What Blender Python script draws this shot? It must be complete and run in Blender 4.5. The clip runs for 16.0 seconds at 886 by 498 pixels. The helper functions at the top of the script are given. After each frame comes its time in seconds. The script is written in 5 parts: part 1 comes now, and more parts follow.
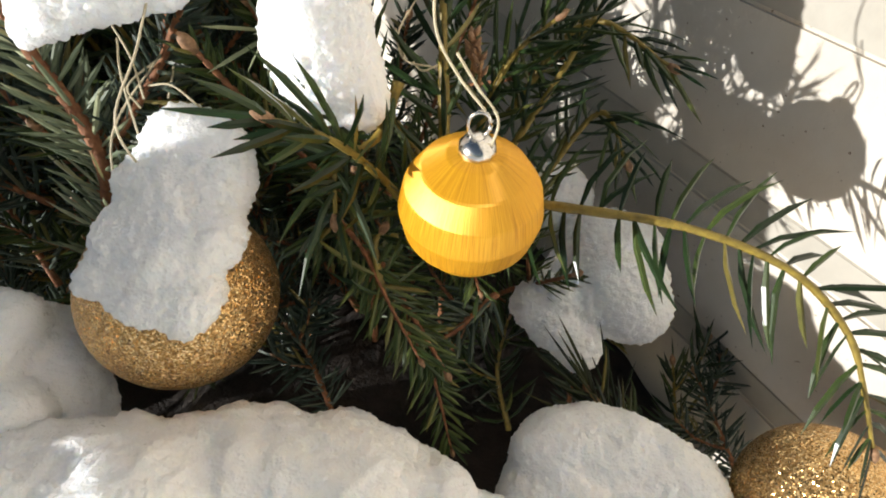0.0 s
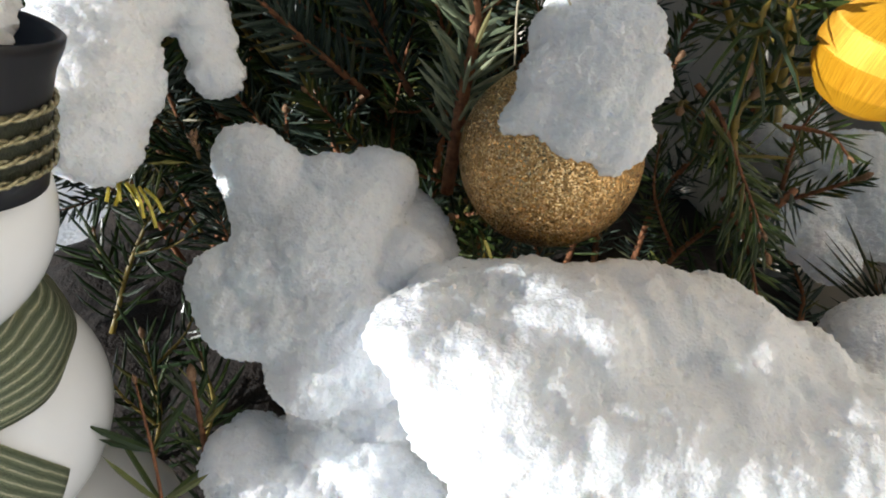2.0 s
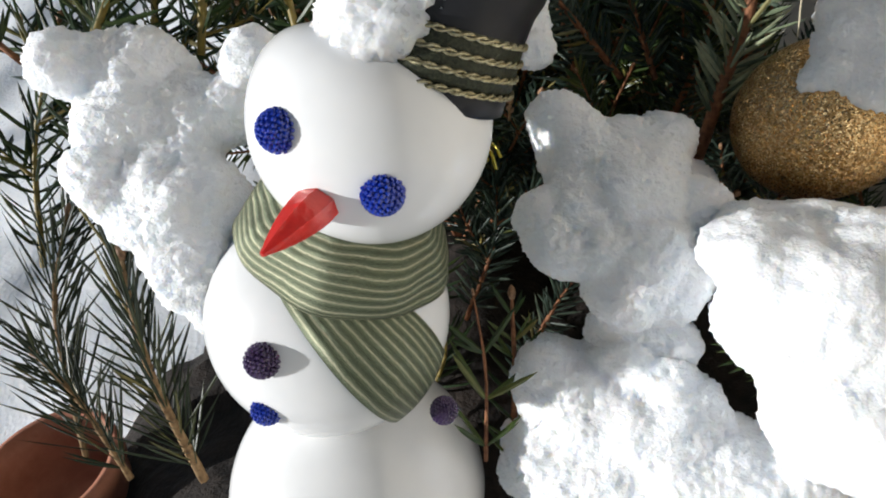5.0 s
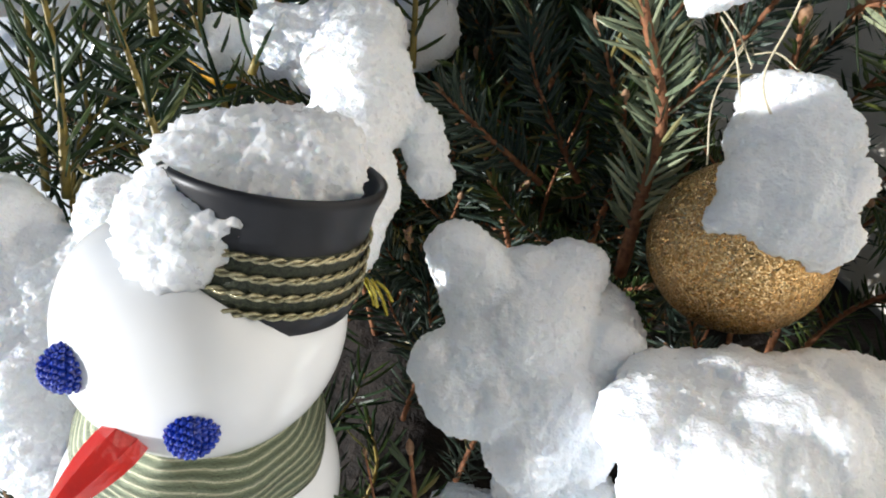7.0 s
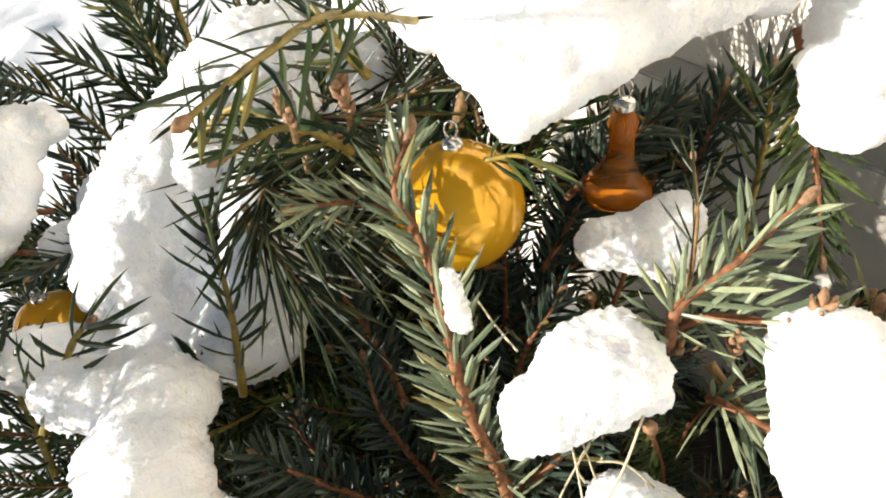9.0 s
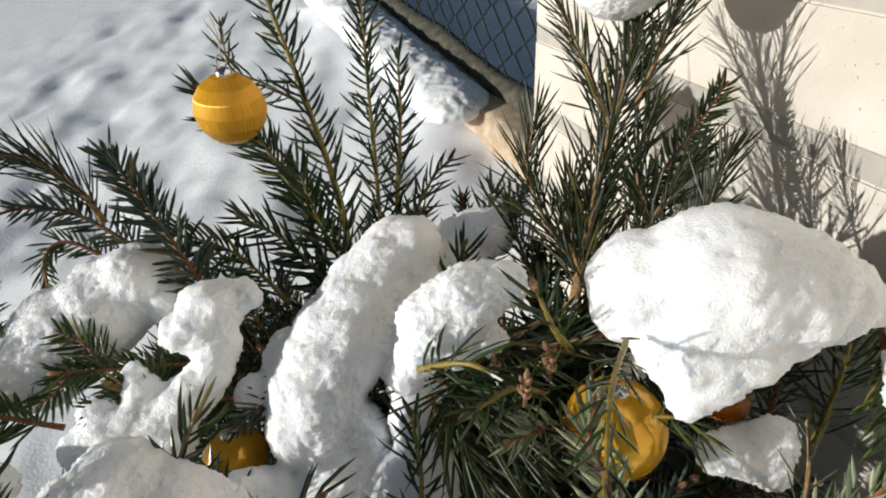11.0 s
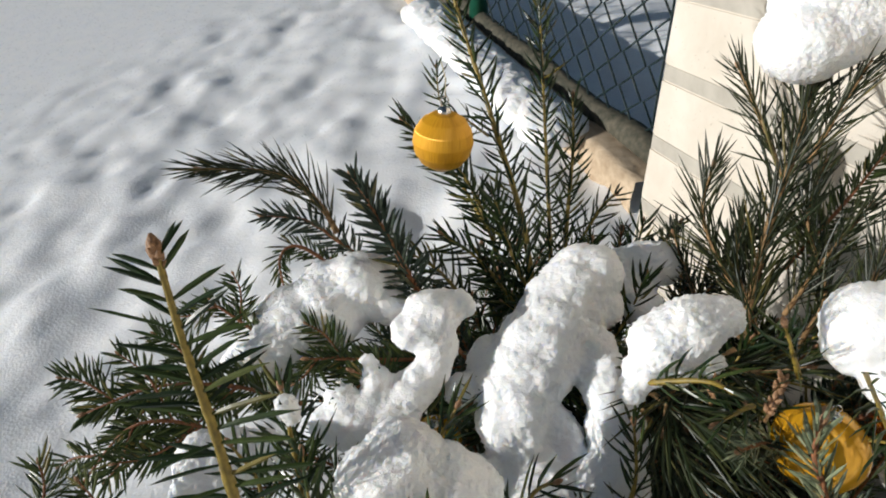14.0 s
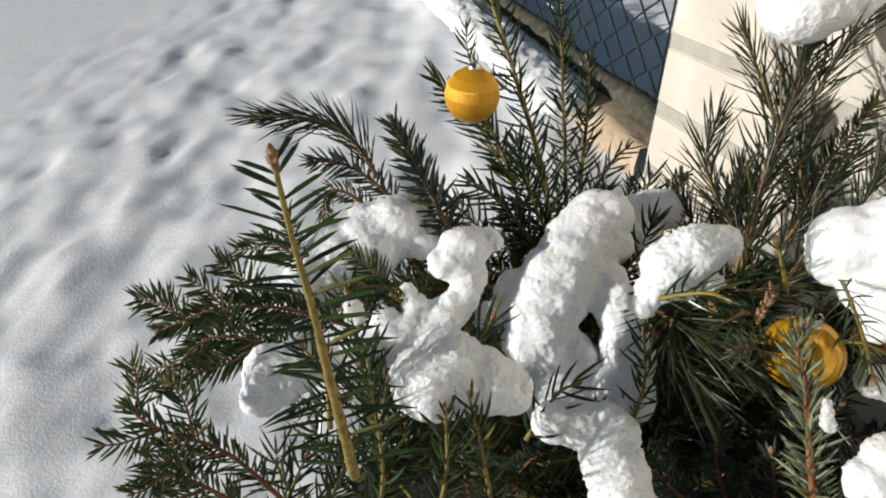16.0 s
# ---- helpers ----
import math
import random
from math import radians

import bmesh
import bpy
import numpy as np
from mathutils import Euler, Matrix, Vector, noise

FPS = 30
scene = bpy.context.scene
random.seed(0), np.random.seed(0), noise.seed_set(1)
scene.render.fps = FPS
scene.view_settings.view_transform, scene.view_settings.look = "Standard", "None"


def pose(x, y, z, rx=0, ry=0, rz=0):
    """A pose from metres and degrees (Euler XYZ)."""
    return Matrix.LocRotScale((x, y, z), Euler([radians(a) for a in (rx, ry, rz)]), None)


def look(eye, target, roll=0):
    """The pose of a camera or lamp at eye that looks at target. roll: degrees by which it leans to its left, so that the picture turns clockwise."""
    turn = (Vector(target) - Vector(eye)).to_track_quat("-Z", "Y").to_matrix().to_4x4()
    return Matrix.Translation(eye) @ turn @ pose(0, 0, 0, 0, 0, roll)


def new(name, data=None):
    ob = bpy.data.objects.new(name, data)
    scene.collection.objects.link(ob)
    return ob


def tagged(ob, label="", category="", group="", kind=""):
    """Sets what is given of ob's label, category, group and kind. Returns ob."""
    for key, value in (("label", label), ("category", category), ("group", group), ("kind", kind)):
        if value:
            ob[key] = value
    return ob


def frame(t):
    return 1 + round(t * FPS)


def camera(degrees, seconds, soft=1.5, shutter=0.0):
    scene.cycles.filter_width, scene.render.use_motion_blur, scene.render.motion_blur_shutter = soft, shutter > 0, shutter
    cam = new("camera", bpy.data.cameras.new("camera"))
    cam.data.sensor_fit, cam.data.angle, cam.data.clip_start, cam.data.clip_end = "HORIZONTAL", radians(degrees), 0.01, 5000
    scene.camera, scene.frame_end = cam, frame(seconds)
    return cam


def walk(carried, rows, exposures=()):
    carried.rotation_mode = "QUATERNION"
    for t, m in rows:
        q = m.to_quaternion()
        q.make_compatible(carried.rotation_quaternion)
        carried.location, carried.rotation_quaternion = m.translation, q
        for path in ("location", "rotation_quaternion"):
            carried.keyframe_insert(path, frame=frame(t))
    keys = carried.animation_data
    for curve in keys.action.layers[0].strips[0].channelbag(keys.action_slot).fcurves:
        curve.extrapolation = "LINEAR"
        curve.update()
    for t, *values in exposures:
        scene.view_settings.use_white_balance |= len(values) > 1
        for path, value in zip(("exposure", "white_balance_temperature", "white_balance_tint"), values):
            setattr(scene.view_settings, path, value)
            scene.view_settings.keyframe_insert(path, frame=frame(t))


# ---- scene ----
cam = camera(76.2, 16.0, soft=1.9)
PATH = [
    (0, (0.12092, 0.02262, -0.00300), (0.0950, 1.4041, -1.4490), -0.99),
    (0.5, (0.10959, 0.01535, 0.00049), (0.0650, 1.4132, -1.4292), -1.09),
    (1, (0.07473, 0.00036, -0.00132), (-0.0032, 1.4159, -1.4121), -0.39),
    (1.5, (0.04835, -0.00865, -0.01017), (-0.0613, 1.3759, -1.4492), -1.28),
    (2, (0.00866, -0.01894, -0.03290), (-0.0498, 1.4131, -1.4279), -0.55),
    (2.5, (-0.02208, -0.02135, -0.03545), (-0.2063, 1.4250, -1.4045), -3.19),
    (3, (-0.04746, -0.03301, -0.03573), (-0.3212, 1.4132, -1.3899), -4.45),
    (3.5, (-0.06325, -0.04689, -0.03135), (-0.3649, 1.4152, -1.3623), -4.64),
    (3.7, (-0.06825, -0.05236, -0.02992), (-0.3866, 1.4167, -1.3492), -4.64),
    (5.8, (-0.05753, -0.07158, -0.03196), (-0.3674, 1.4293, -1.3170), -5.83),
    (6, (-0.05587, -0.06501, -0.02854), (-0.3707, 1.4453, -1.3012), -6.14),
    (6.5, (-0.04961, -0.04621, -0.02301), (-0.3579, 1.4824, -1.2753), -6.06),
    (7, (-0.03288, -0.02502, -0.01018), (-0.3331, 1.4973, -1.2721), -6.28),
    (7.5, (-0.02623, -0.00226, -0.00942), (-0.2363, 1.5547, -1.2471), -3.99),
    (8, (0.00015, 0.02328, -0.00146), (-0.1663, 1.5927, -1.2300), -4.13),
    (8.5, (0.01970, 0.04533, 0.01472), (-0.1511, 1.6253, -1.1996), -5.47),
    (9, (0.01712, 0.07469, 0.05686), (-0.2353, 1.6581, -1.1385), -7.59),
    (9.5, (0.00695, 0.09069, 0.08034), (-0.2459, 1.6895, -1.0944), -6.92),
    (9.7, (0.00279, 0.09441, 0.08919), (-0.2522, 1.6755, -1.1088), -6.92),
    (11.8, (-0.08791, 0.04245, 0.17998), (-0.3645, 1.6974, -0.9085), -2.03),
    (12, (-0.10198, 0.03746, 0.18270), (-0.3910, 1.6737, -0.9304), -1.85),
    (12.5, (-0.11348, 0.03017, 0.18157), (-0.4171, 1.6727, -0.9184), -1.54),
    (13, (-0.11672, 0.02684, 0.18353), (-0.4330, 1.6753, -0.9040), -2.03),
    (13.5, (-0.11908, 0.02399, 0.18661), (-0.4471, 1.6727, -0.8969), -1.47),
    (14, (-0.12712, 0.02015, 0.18846), (-0.5050, 1.6525, -0.9036), -2.22),
    (14.5, (-0.13081, 0.01351, 0.19211), (-0.5000, 1.6545, -0.8899), -1.84),
    (15, (-0.13716, 0.00376, 0.18700), (-0.5114, 1.6389, -0.9022), -1.98),
    (15.5, (-0.14733, -0.01641, 0.18353), (-0.5305, 1.5766, -0.9635), -1.60),
    (16, (-0.13944, -0.03185, 0.19067), (-0.5000, 1.5609, -0.9640), -1.63),
]
EXPOSURES = [(0, 0.40, 6300, 10), (1, 0.48, 5950, 10), (1.5, 0.14, 5950, 10), (2.5, 0.16, 5950, 10), (3.5, 0.38, 6100, 10), (6, -0.32, 5900, 10), (7, 0.42, 5850, 10), (7.5, 0.92, 5900, 10), (8, 0.88, 6150, 10), (9, 0.86, 6600, 10), (9.5, 0.42, 6500, 10), (12, -0.20, 6200, 10), (16, -0.25, 6300, 10)]
walk(cam, [(t, look(e, g, r)) for t, e, g, r in PATH], EXPOSURES)

# ---- light ----
SUN_WAY = Vector((0.892, 0.410, -0.190)).normalized()
world = bpy.data.worlds.new("sky")
scene.world = world
world.use_nodes = True
wn = world.node_tree.nodes
sky = wn.new("ShaderNodeTexSky")
sky.sky_type = "NISHITA"
sky.sun_disc = False
sky.sun_elevation = math.asin(-SUN_WAY.z)
sky.sun_rotation = math.atan2(-SUN_WAY.x, -SUN_WAY.y)
world.node_tree.links.new(sky.outputs[0], wn["Background"].inputs[0])
wn["Background"].inputs[1].default_value = 0.06
sun = new("sun", bpy.data.lights.new("sun", "SUN"))
sun.data.energy = 5.0
sun.data.angle = radians(0.55)
sun.data.color = (1.0, 0.965, 0.905)
sun.matrix_world = Matrix.Translation((-2, -1, 2)) @ SUN_WAY.to_track_quat("-Z", "Y").to_matrix().to_4x4()


# ---- materials ----
def material(name, rough=0.6, metal=0.0, spec=0.5):
    m = bpy.data.materials.new(name)
    m.use_nodes = True
    b = m.node_tree.nodes["Principled BSDF"]
    b.inputs["Roughness"].default_value = rough
    b.inputs["Metallic"].default_value = metal
    b.inputs["Specular IOR Level"].default_value = spec
    return m, m.node_tree.nodes, m.node_tree.links, b


def noise_node(n, l, scale, detail=4.0, rough=0.6):
    c = n.new("ShaderNodeTexCoord")
    t = n.new("ShaderNodeTexNoise")
    t.inputs["Scale"].default_value = scale
    t.inputs["Detail"].default_value = detail
    t.inputs["Roughness"].default_value = rough
    l.new(c.outputs["Object"], t.inputs["Vector"])
    return t


def ramp(n, l, src, stops):
    r = n.new("ShaderNodeValToRGB")
    e = r.color_ramp.elements
    while len(e) < len(stops):
        e.new(0.5)
    for k, (p, c) in zip(e, stops):
        k.position, k.color = p, (*c, 1)
    l.new(src, r.inputs[0])
    return r.outputs[0]


def bump(n, l, b, src, strength, dist):
    u = n.new("ShaderNodeBump")
    u.inputs["Strength"].default_value = strength
    u.inputs["Distance"].default_value = dist
    l.new(src, u.inputs["Height"])
    if b.inputs["Normal"].links:
        l.new(b.inputs["Normal"].links[0].from_socket, u.inputs["Normal"])
    l.new(u.outputs[0], b.inputs["Normal"])


def plain(name, low, high, scale, rough=0.6, metal=0.0, spec=0.5, relief=0.0, fine=0.0, depth=0.001):
    m, n, l, b = material(name, rough, metal, spec)
    t = noise_node(n, l, scale)
    l.new(ramp(n, l, t.outputs[0], [(0.3, low), (0.7, high)]), b.inputs["Base Color"])
    if relief:
        bump(n, l, b, t.outputs[0], relief, depth)
    if fine:
        f = noise_node(n, l, scale * 9, 2.0)
        bump(n, l, b, f.outputs[0], fine, depth * 0.3)
    return m


def snow_material(name, scale, wet=0.0):
    m, n, l, b = material(name, 0.55, 0.0, 0.35)
    t = noise_node(n, l, scale * 0.25, 3.0)
    l.new(ramp(n, l, t.outputs[0], [(0.3, (0.88, 0.905, 0.94)), (0.7, (0.945, 0.955, 0.965))]), b.inputs["Base Color"])
    b.inputs["Subsurface Weight"].default_value = 0.75
    b.inputs["Subsurface Radius"].default_value = (0.9, 1.0, 1.15)
    b.inputs["Subsurface Scale"].default_value = 0.006
    g = noise_node(n, l, scale, 5.0, 0.7)
    bump(n, l, b, g.outputs[0], 0.32, 0.0012)
    v = n.new("ShaderNodeTexVoronoi")
    v.inputs["Scale"].default_value = scale * 2.2
    c = n.new("ShaderNodeTexCoord")
    l.new(c.outputs["Object"], v.inputs["Vector"])
    bump(n, l, b, v.outputs["Distance"], 0.55, 0.0007)
    s = n.new("ShaderNodeSeparateColor")
    l.new(v.outputs["Color"], s.inputs[0])
    r = ramp(n, l, s.outputs[0], [(0.0, (0.14 + wet * -0.05,) * 3), (0.16, (0.6 - wet * 0.3,) * 3)])
    l.new(r, b.inputs["Roughness"])
    return m


SNOW = snow_material("snow", 420)
SNOW_ICY = snow_material("icy snow", 300, wet=1.0)
SNOW_ICY.node_tree.nodes["Principled BSDF"].inputs["Transmission Weight"].default_value = 0.25
SNOW_ICY.node_tree.nodes["Principled BSDF"].inputs["IOR"].default_value = 1.2
GROUND_SNOW = snow_material("ground snow", 120)
GROUND_SNOW.node_tree.nodes["Principled BSDF"].inputs["Subsurface Weight"].default_value = 0.3
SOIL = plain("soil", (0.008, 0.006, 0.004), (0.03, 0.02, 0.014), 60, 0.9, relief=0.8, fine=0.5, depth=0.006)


def needle_material(name, dark, mid, light, rough=0.38):
    m, n, l, b = material(name, rough, 0.0, 0.28)
    g = n.new("ShaderNodeNewGeometry")
    base = ramp(n, l, g.outputs["Random Per Island"], [(0.0, dark), (0.55, mid), (0.93, light), (1.0, (0.20, 0.16, 0.045))])
    t = noise_node(n, l, 260, 2.0)
    mix = n.new("ShaderNodeMix")
    mix.data_type, mix.blend_type = "RGBA", "MULTIPLY"
    mix.inputs["Factor"].default_value = 0.5
    l.new(base, mix.inputs["A"])
    l.new(ramp(n, l, t.outputs[0], [(0.3, (0.55, 0.55, 0.55)), (0.7, (1.3, 1.3, 1.2))]), mix.inputs["B"])
    l.new(mix.outputs["Result"], b.inputs["Base Color"])
    return m


BLUE_SPRUCE = needle_material("blue spruce needle", (0.016, 0.028, 0.019), (0.034, 0.052, 0.037), (0.069, 0.090, 0.066), 0.42)
YEW = needle_material("yew needle", (0.009, 0.019, 0.007), (0.019, 0.038, 0.012), (0.049, 0.071, 0.019), 0.28)
PINE = needle_material("pine needle", (0.009, 0.015, 0.005), (0.017, 0.026, 0.009), (0.046, 0.052, 0.017), 0.42)
FIR = needle_material("fir needle", (0.019, 0.035, 0.009), (0.044, 0.069, 0.018), (0.089, 0.113, 0.030), 0.35)
SILVER = needle_material("silver needle", (0.081, 0.104, 0.063), (0.173, 0.208, 0.126), (0.324, 0.343, 0.210), 0.4)
BARK_RED = plain("reddish bark", (0.13, 0.045, 0.018), (0.33, 0.14, 0.055), 420, 0.75, relief=0.9, fine=0.4, depth=0.0008)
BARK_OLIVE = plain("olive bark", (0.13, 0.09, 0.015), (0.30, 0.22, 0.035), 300, 0.5, relief=0.4, depth=0.0005)
BARK_TAN = plain("tan bark", (0.16, 0.085, 0.03), (0.40, 0.25, 0.11), 350, 0.75, relief=0.9, fine=0.4, depth=0.0008)
BUD = plain("bud scales", (0.16, 0.08, 0.035), (0.40, 0.23, 0.12), 700, 0.6, relief=0.8, depth=0.0008)
SILVER_METAL = plain("silvered cap", (0.55, 0.53, 0.50), (0.8, 0.78, 0.74), 500, 0.22, 1.0, relief=0.3, depth=0.0004)
THREAD = plain("thread", (0.45, 0.38, 0.24), (0.65, 0.57, 0.40), 900, 0.6)

# concrete wall with weathered dark courses
CONCRETE, n_, l_, b_ = material("painted concrete", 0.85, 0.0, 0.25)
t1 = noise_node(n_, l_, 14, 6.0)
base_col = ramp(n_, l_, t1.outputs[0], [(0.25, (0.52, 0.465, 0.385)), (0.7, (0.67, 0.62, 0.54))])
sp = noise_node(n_, l_, 420, 1.0)
mx = n_.new("ShaderNodeMix")
mx.data_type, mx.blend_type = "RGBA", "MULTIPLY"
mx.inputs["Factor"].default_value = 1.0
l_.new(base_col, mx.inputs["A"])
l_.new(ramp(n_, l_, sp.outputs[0], [(0.22, (0.45, 0.4, 0.36)), (0.27, (1, 1, 1))]), mx.inputs["B"])
l_.new(mx.outputs["Result"], b_.inputs["Base Color"])
f1 = noise_node(n_, l_, 260, 4.0)
bump(n_, l_, b_, f1.outputs[0], 0.35, 0.001)
COURSE = plain("weathered course", (0.36, 0.335, 0.285), (0.46, 0.43, 0.37), 40, 0.9, relief=0.4, fine=0.4)
STONE = plain("rough stone", (0.34, 0.25, 0.16), (0.60, 0.48, 0.34), 40, 0.9, relief=0.8, fine=0.5, depth=0.003)
WOOD_DARK = plain("mossy wood", (0.030, 0.034, 0.022), (0.12, 0.105, 0.075), 70, 0.85, relief=0.8, fine=0.5, depth=0.003)
WIRE = plain("green coated wire", (0.006, 0.016, 0.018), (0.015, 0.03, 0.03), 90, 0.5, 0.0, 0.3)
GREEN = plain("green plastic", (0.01, 0.07, 0.04), (0.02, 0.12, 0.07), 60, 0.4)


def glitter_material(name):
    m, n, l, b = material(name, 0.3, 1.0)
    c = n.new("ShaderNodeTexCoord")
    v = n.new("ShaderNodeTexVoronoi")
    v.inputs["Scale"].default_value = 2300
    l.new(c.outputs["Object"], v.inputs["Vector"])
    s = n.new("ShaderNodeSeparateColor")
    l.new(v.outputs["Color"], s.inputs[0])
    l.new(ramp(n, l, s.outputs[0], [(0.0, (0.45, 0.25, 0.085)), (0.6, (0.68, 0.42, 0.17)), (1.0, (0.95, 0.74, 0.42))]), b.inputs["Base Color"])
    l.new(ramp(n, l, s.outputs[1], [(0.0, (0.18,) * 3), (1.0, (0.5,) * 3)]), b.inputs["Roughness"])
    sub = n.new("ShaderNodeVectorMath")
    sub.operation = "SUBTRACT"
    l.new(v.outputs["Color"], sub.inputs[0])
    sub.inputs[1].default_value = (0.5, 0.5, 0.5)
    sc = n.new("ShaderNodeVectorMath")
    sc.operation = "SCALE"
    sc.inputs["Scale"].default_value = 1.15
    l.new(sub.outputs[0], sc.inputs[0])
    g = n.new("ShaderNodeNewGeometry")
    ad = n.new("ShaderNodeVectorMath")
    ad.operation = "ADD"
    l.new(sc.outputs[0], ad.inputs[0])
    l.new(g.outputs["Normal"], ad.inputs[1])
    nm = n.new("ShaderNodeVectorMath")
    nm.operation = "NORMALIZE"
    l.new(ad.outputs[0], nm.inputs[0])
    l.new(nm.outputs[0], b.inputs["Normal"])
    return m


GLITTER = glitter_material("gold glitter")


def silk_material(name):
    """Silk thread wound from pole to pole: fine meridian grooves and a sheen."""
    m, n, l, b = material(name, 0.44, 0.35, 0.7)
    c = n.new("ShaderNodeTexCoord")
    s = n.new("ShaderNodeSeparateXYZ")
    l.new(c.outputs["Object"], s.inputs[0])
    a = n.new("ShaderNodeMath")
    a.operation = "ARCTAN2"
    l.new(s.outputs[1], a.inputs[0])
    l.new(s.outputs[0], a.inputs[1])
    t = n.new("ShaderNodeTexNoise")
    t.noise_dimensions = "2D"
    t.inputs["Scale"].default_value = 70
    t.inputs["Detail"].default_value = 5
    k = n.new("ShaderNodeCombineXYZ")
    l.new(a.outputs[0], k.inputs[0])
    zz = n.new("ShaderNodeMath")
    zz.operation = "MULTIPLY"
    zz.inputs[1].default_value = 1.2
    l.new(s.outputs[2], zz.inputs[0])
    l.new(zz.outputs[0], k.inputs[1])
    l.new(k.outputs[0], t.inputs["Vector"])
    l.new(ramp(n, l, t.outputs[0], [(0.28, (0.60, 0.25, 0.008)), (0.5, (0.80, 0.39, 0.014)), (0.75, (0.91, 0.52, 0.04))]), b.inputs["Base Color"])
    bump(n, l, b, t.outputs[0], 0.28, 0.0004)
    b.inputs["Anisotropic"].default_value = 0.95
    tangent = n.new("ShaderNodeTangent")
    tangent.direction_type, tangent.axis = "RADIAL", "Z"
    l.new(tangent.outputs[0], b.inputs["Tangent"])
    return m


SILK = silk_material("gold silk")
YELLOW_GLOSS = plain("yellow gloss", (0.68, 0.33, 0.012), (0.80, 0.43, 0.02), 30, 0.09, 0.35, 0.6)
AMBER, n_, l_, b_ = material("amber glass", 0.05, 0.0, 0.6)
b_.inputs["Base Color"].default_value = (0.75, 0.25, 0.02, 1)
b_.inputs["Transmission Weight"].default_value = 0.75
b_.inputs["IOR"].default_value = 1.35
PORCELAIN = plain("white glazed ceramic", (0.80, 0.80, 0.79), (0.86, 0.86, 0.85), 30, 0.16, 0.0, 0.5)
BLACK = plain("black satin ceramic", (0.008, 0.008, 0.010), (0.02, 0.02, 0.022), 60, 0.42, 0.0, 0.3)
BLUE = plain("blue rhinestone", (0.008, 0.02, 0.20), (0.02, 0.06, 0.50), 700, 0.10, 0.2, 0.8)
PURPLE = plain("purple rhinestone", (0.025, 0.01, 0.05), (0.10, 0.06, 0.15), 700, 0.12, 0.2, 0.8)
RED, n_, l_, b_ = material("red resin", 0.15, 0.0, 0.6)
b_.inputs["Base Color"].default_value = (0.80, 0.055, 0.04, 1)
b_.inputs["Transmission Weight"].default_value = 0.35
b_.inputs["Subsurface Weight"].default_value = 0.4
b_.inputs["Subsurface Radius"].default_value = (1.0, 0.2, 0.15)
b_.inputs["Subsurface Scale"].default_value = 0.004
rn = noise_node(n_, l_, 240, 2.0)
bump(n_, l_, b_, rn.outputs[0], 0.5, 0.0012)


def scarf_material():
    """Woven ribbon: fine weft and metallic threads along its length, by the mesh's own uv."""
    m, n, l, b = material("woven ribbon", 0.36, 0.5, 0.5)
    c = n.new("ShaderNodeUVMap")
    s = n.new("ShaderNodeSeparateXYZ")
    l.new(c.outputs[0], s.inputs[0])
    w = n.new("ShaderNodeTexNoise")
    mp = n.new("ShaderNodeMapping")
    mp.inputs["Scale"].default_value = (40, 26, 1)
    l.new(c.outputs[0], mp.inputs[0])
    l.new(mp.outputs[0], w.inputs["Vector"])
    w.inputs["Scale"].default_value = 3.0
    wave = n.new("ShaderNodeTexWave")
    wave.inputs["Scale"].default_value = 3.3
    wave.bands_direction = "Y"
    wave.inputs["Distortion"].default_value = 0.9
    l.new(c.outputs[0], wave.inputs["Vector"])
    rib = ramp(n, l, wave.outputs["Fac"], [(0.0, (0.085, 0.10, 0.06)), (0.45, (0.13, 0.15, 0.095)), (0.85, (0.155, 0.175, 0.11)), (0.97, (0.36, 0.35, 0.25))])
    mix = n.new("ShaderNodeMix")
    mix.data_type, mix.blend_type = "RGBA", "MULTIPLY"
    mix.inputs["Factor"].default_value = 1.0
    l.new(rib, mix.inputs["A"])
    l.new(ramp(n, l, w.outputs[0], [(0.36, (0.30, 0.30, 0.28)), (0.62, (1.9, 1.9, 1.8))]), mix.inputs["B"])
    l.new(mix.outputs["Result"], b.inputs["Base Color"])
    bump(n, l, b, wave.outputs["Fac"], 0.4, 0.0004)
    bump(n, l, b, w.outputs[0], 0.5, 0.0005)
    return m


SCARF = scarf_material()
HAT_BAND = plain("dark olive hat band", (0.006, 0.008, 0.004), (0.060, 0.064, 0.034), 1400, 0.4, 0.5, relief=0.6, depth=0.0005)
GOLD_CORD = plain("gold cord", (0.12, 0.10, 0.045), (0.66, 0.60, 0.38), 900, 0.35, 0.8, relief=0.6, depth=0.0006)


# ---- building helpers ----
def finish(name, bm, mat, parent=None, label="", smooth=True):
    me = bpy.data.meshes.new(name)
    bm.to_mesh(me)
    bm.free()
    for k in mat if isinstance(mat, (list, tuple)) else [mat]:
        me.materials.append(k)
    if smooth:
        me.polygons.foreach_set("use_smooth", [True] * len(me.polygons))
    ob = new(name, me)
    ob.parent = parent
    if label:
        ob["label"] = label
    return ob


def raw(name, verts, faces, mat, parent=None, label="", smooth=True):
    me = bpy.data.meshes.new(name)
    me.from_pydata([tuple(v) for v in verts], [], faces)
    me.materials.append(mat)
    if smooth:
        me.polygons.foreach_set("use_smooth", [True] * len(me.polygons))
    ob = new(name, me)
    ob.parent = parent
    if label:
        ob["label"] = label
    return ob


def part(name, bm, mat, parent, label=""):
    return finish(name, bm, mat, parent, label)


def root(name, place, label, category, group=""):
    e = new(name)
    e.location = place
    e.empty_display_size = 0.01
    return tagged(e, label, category, group)


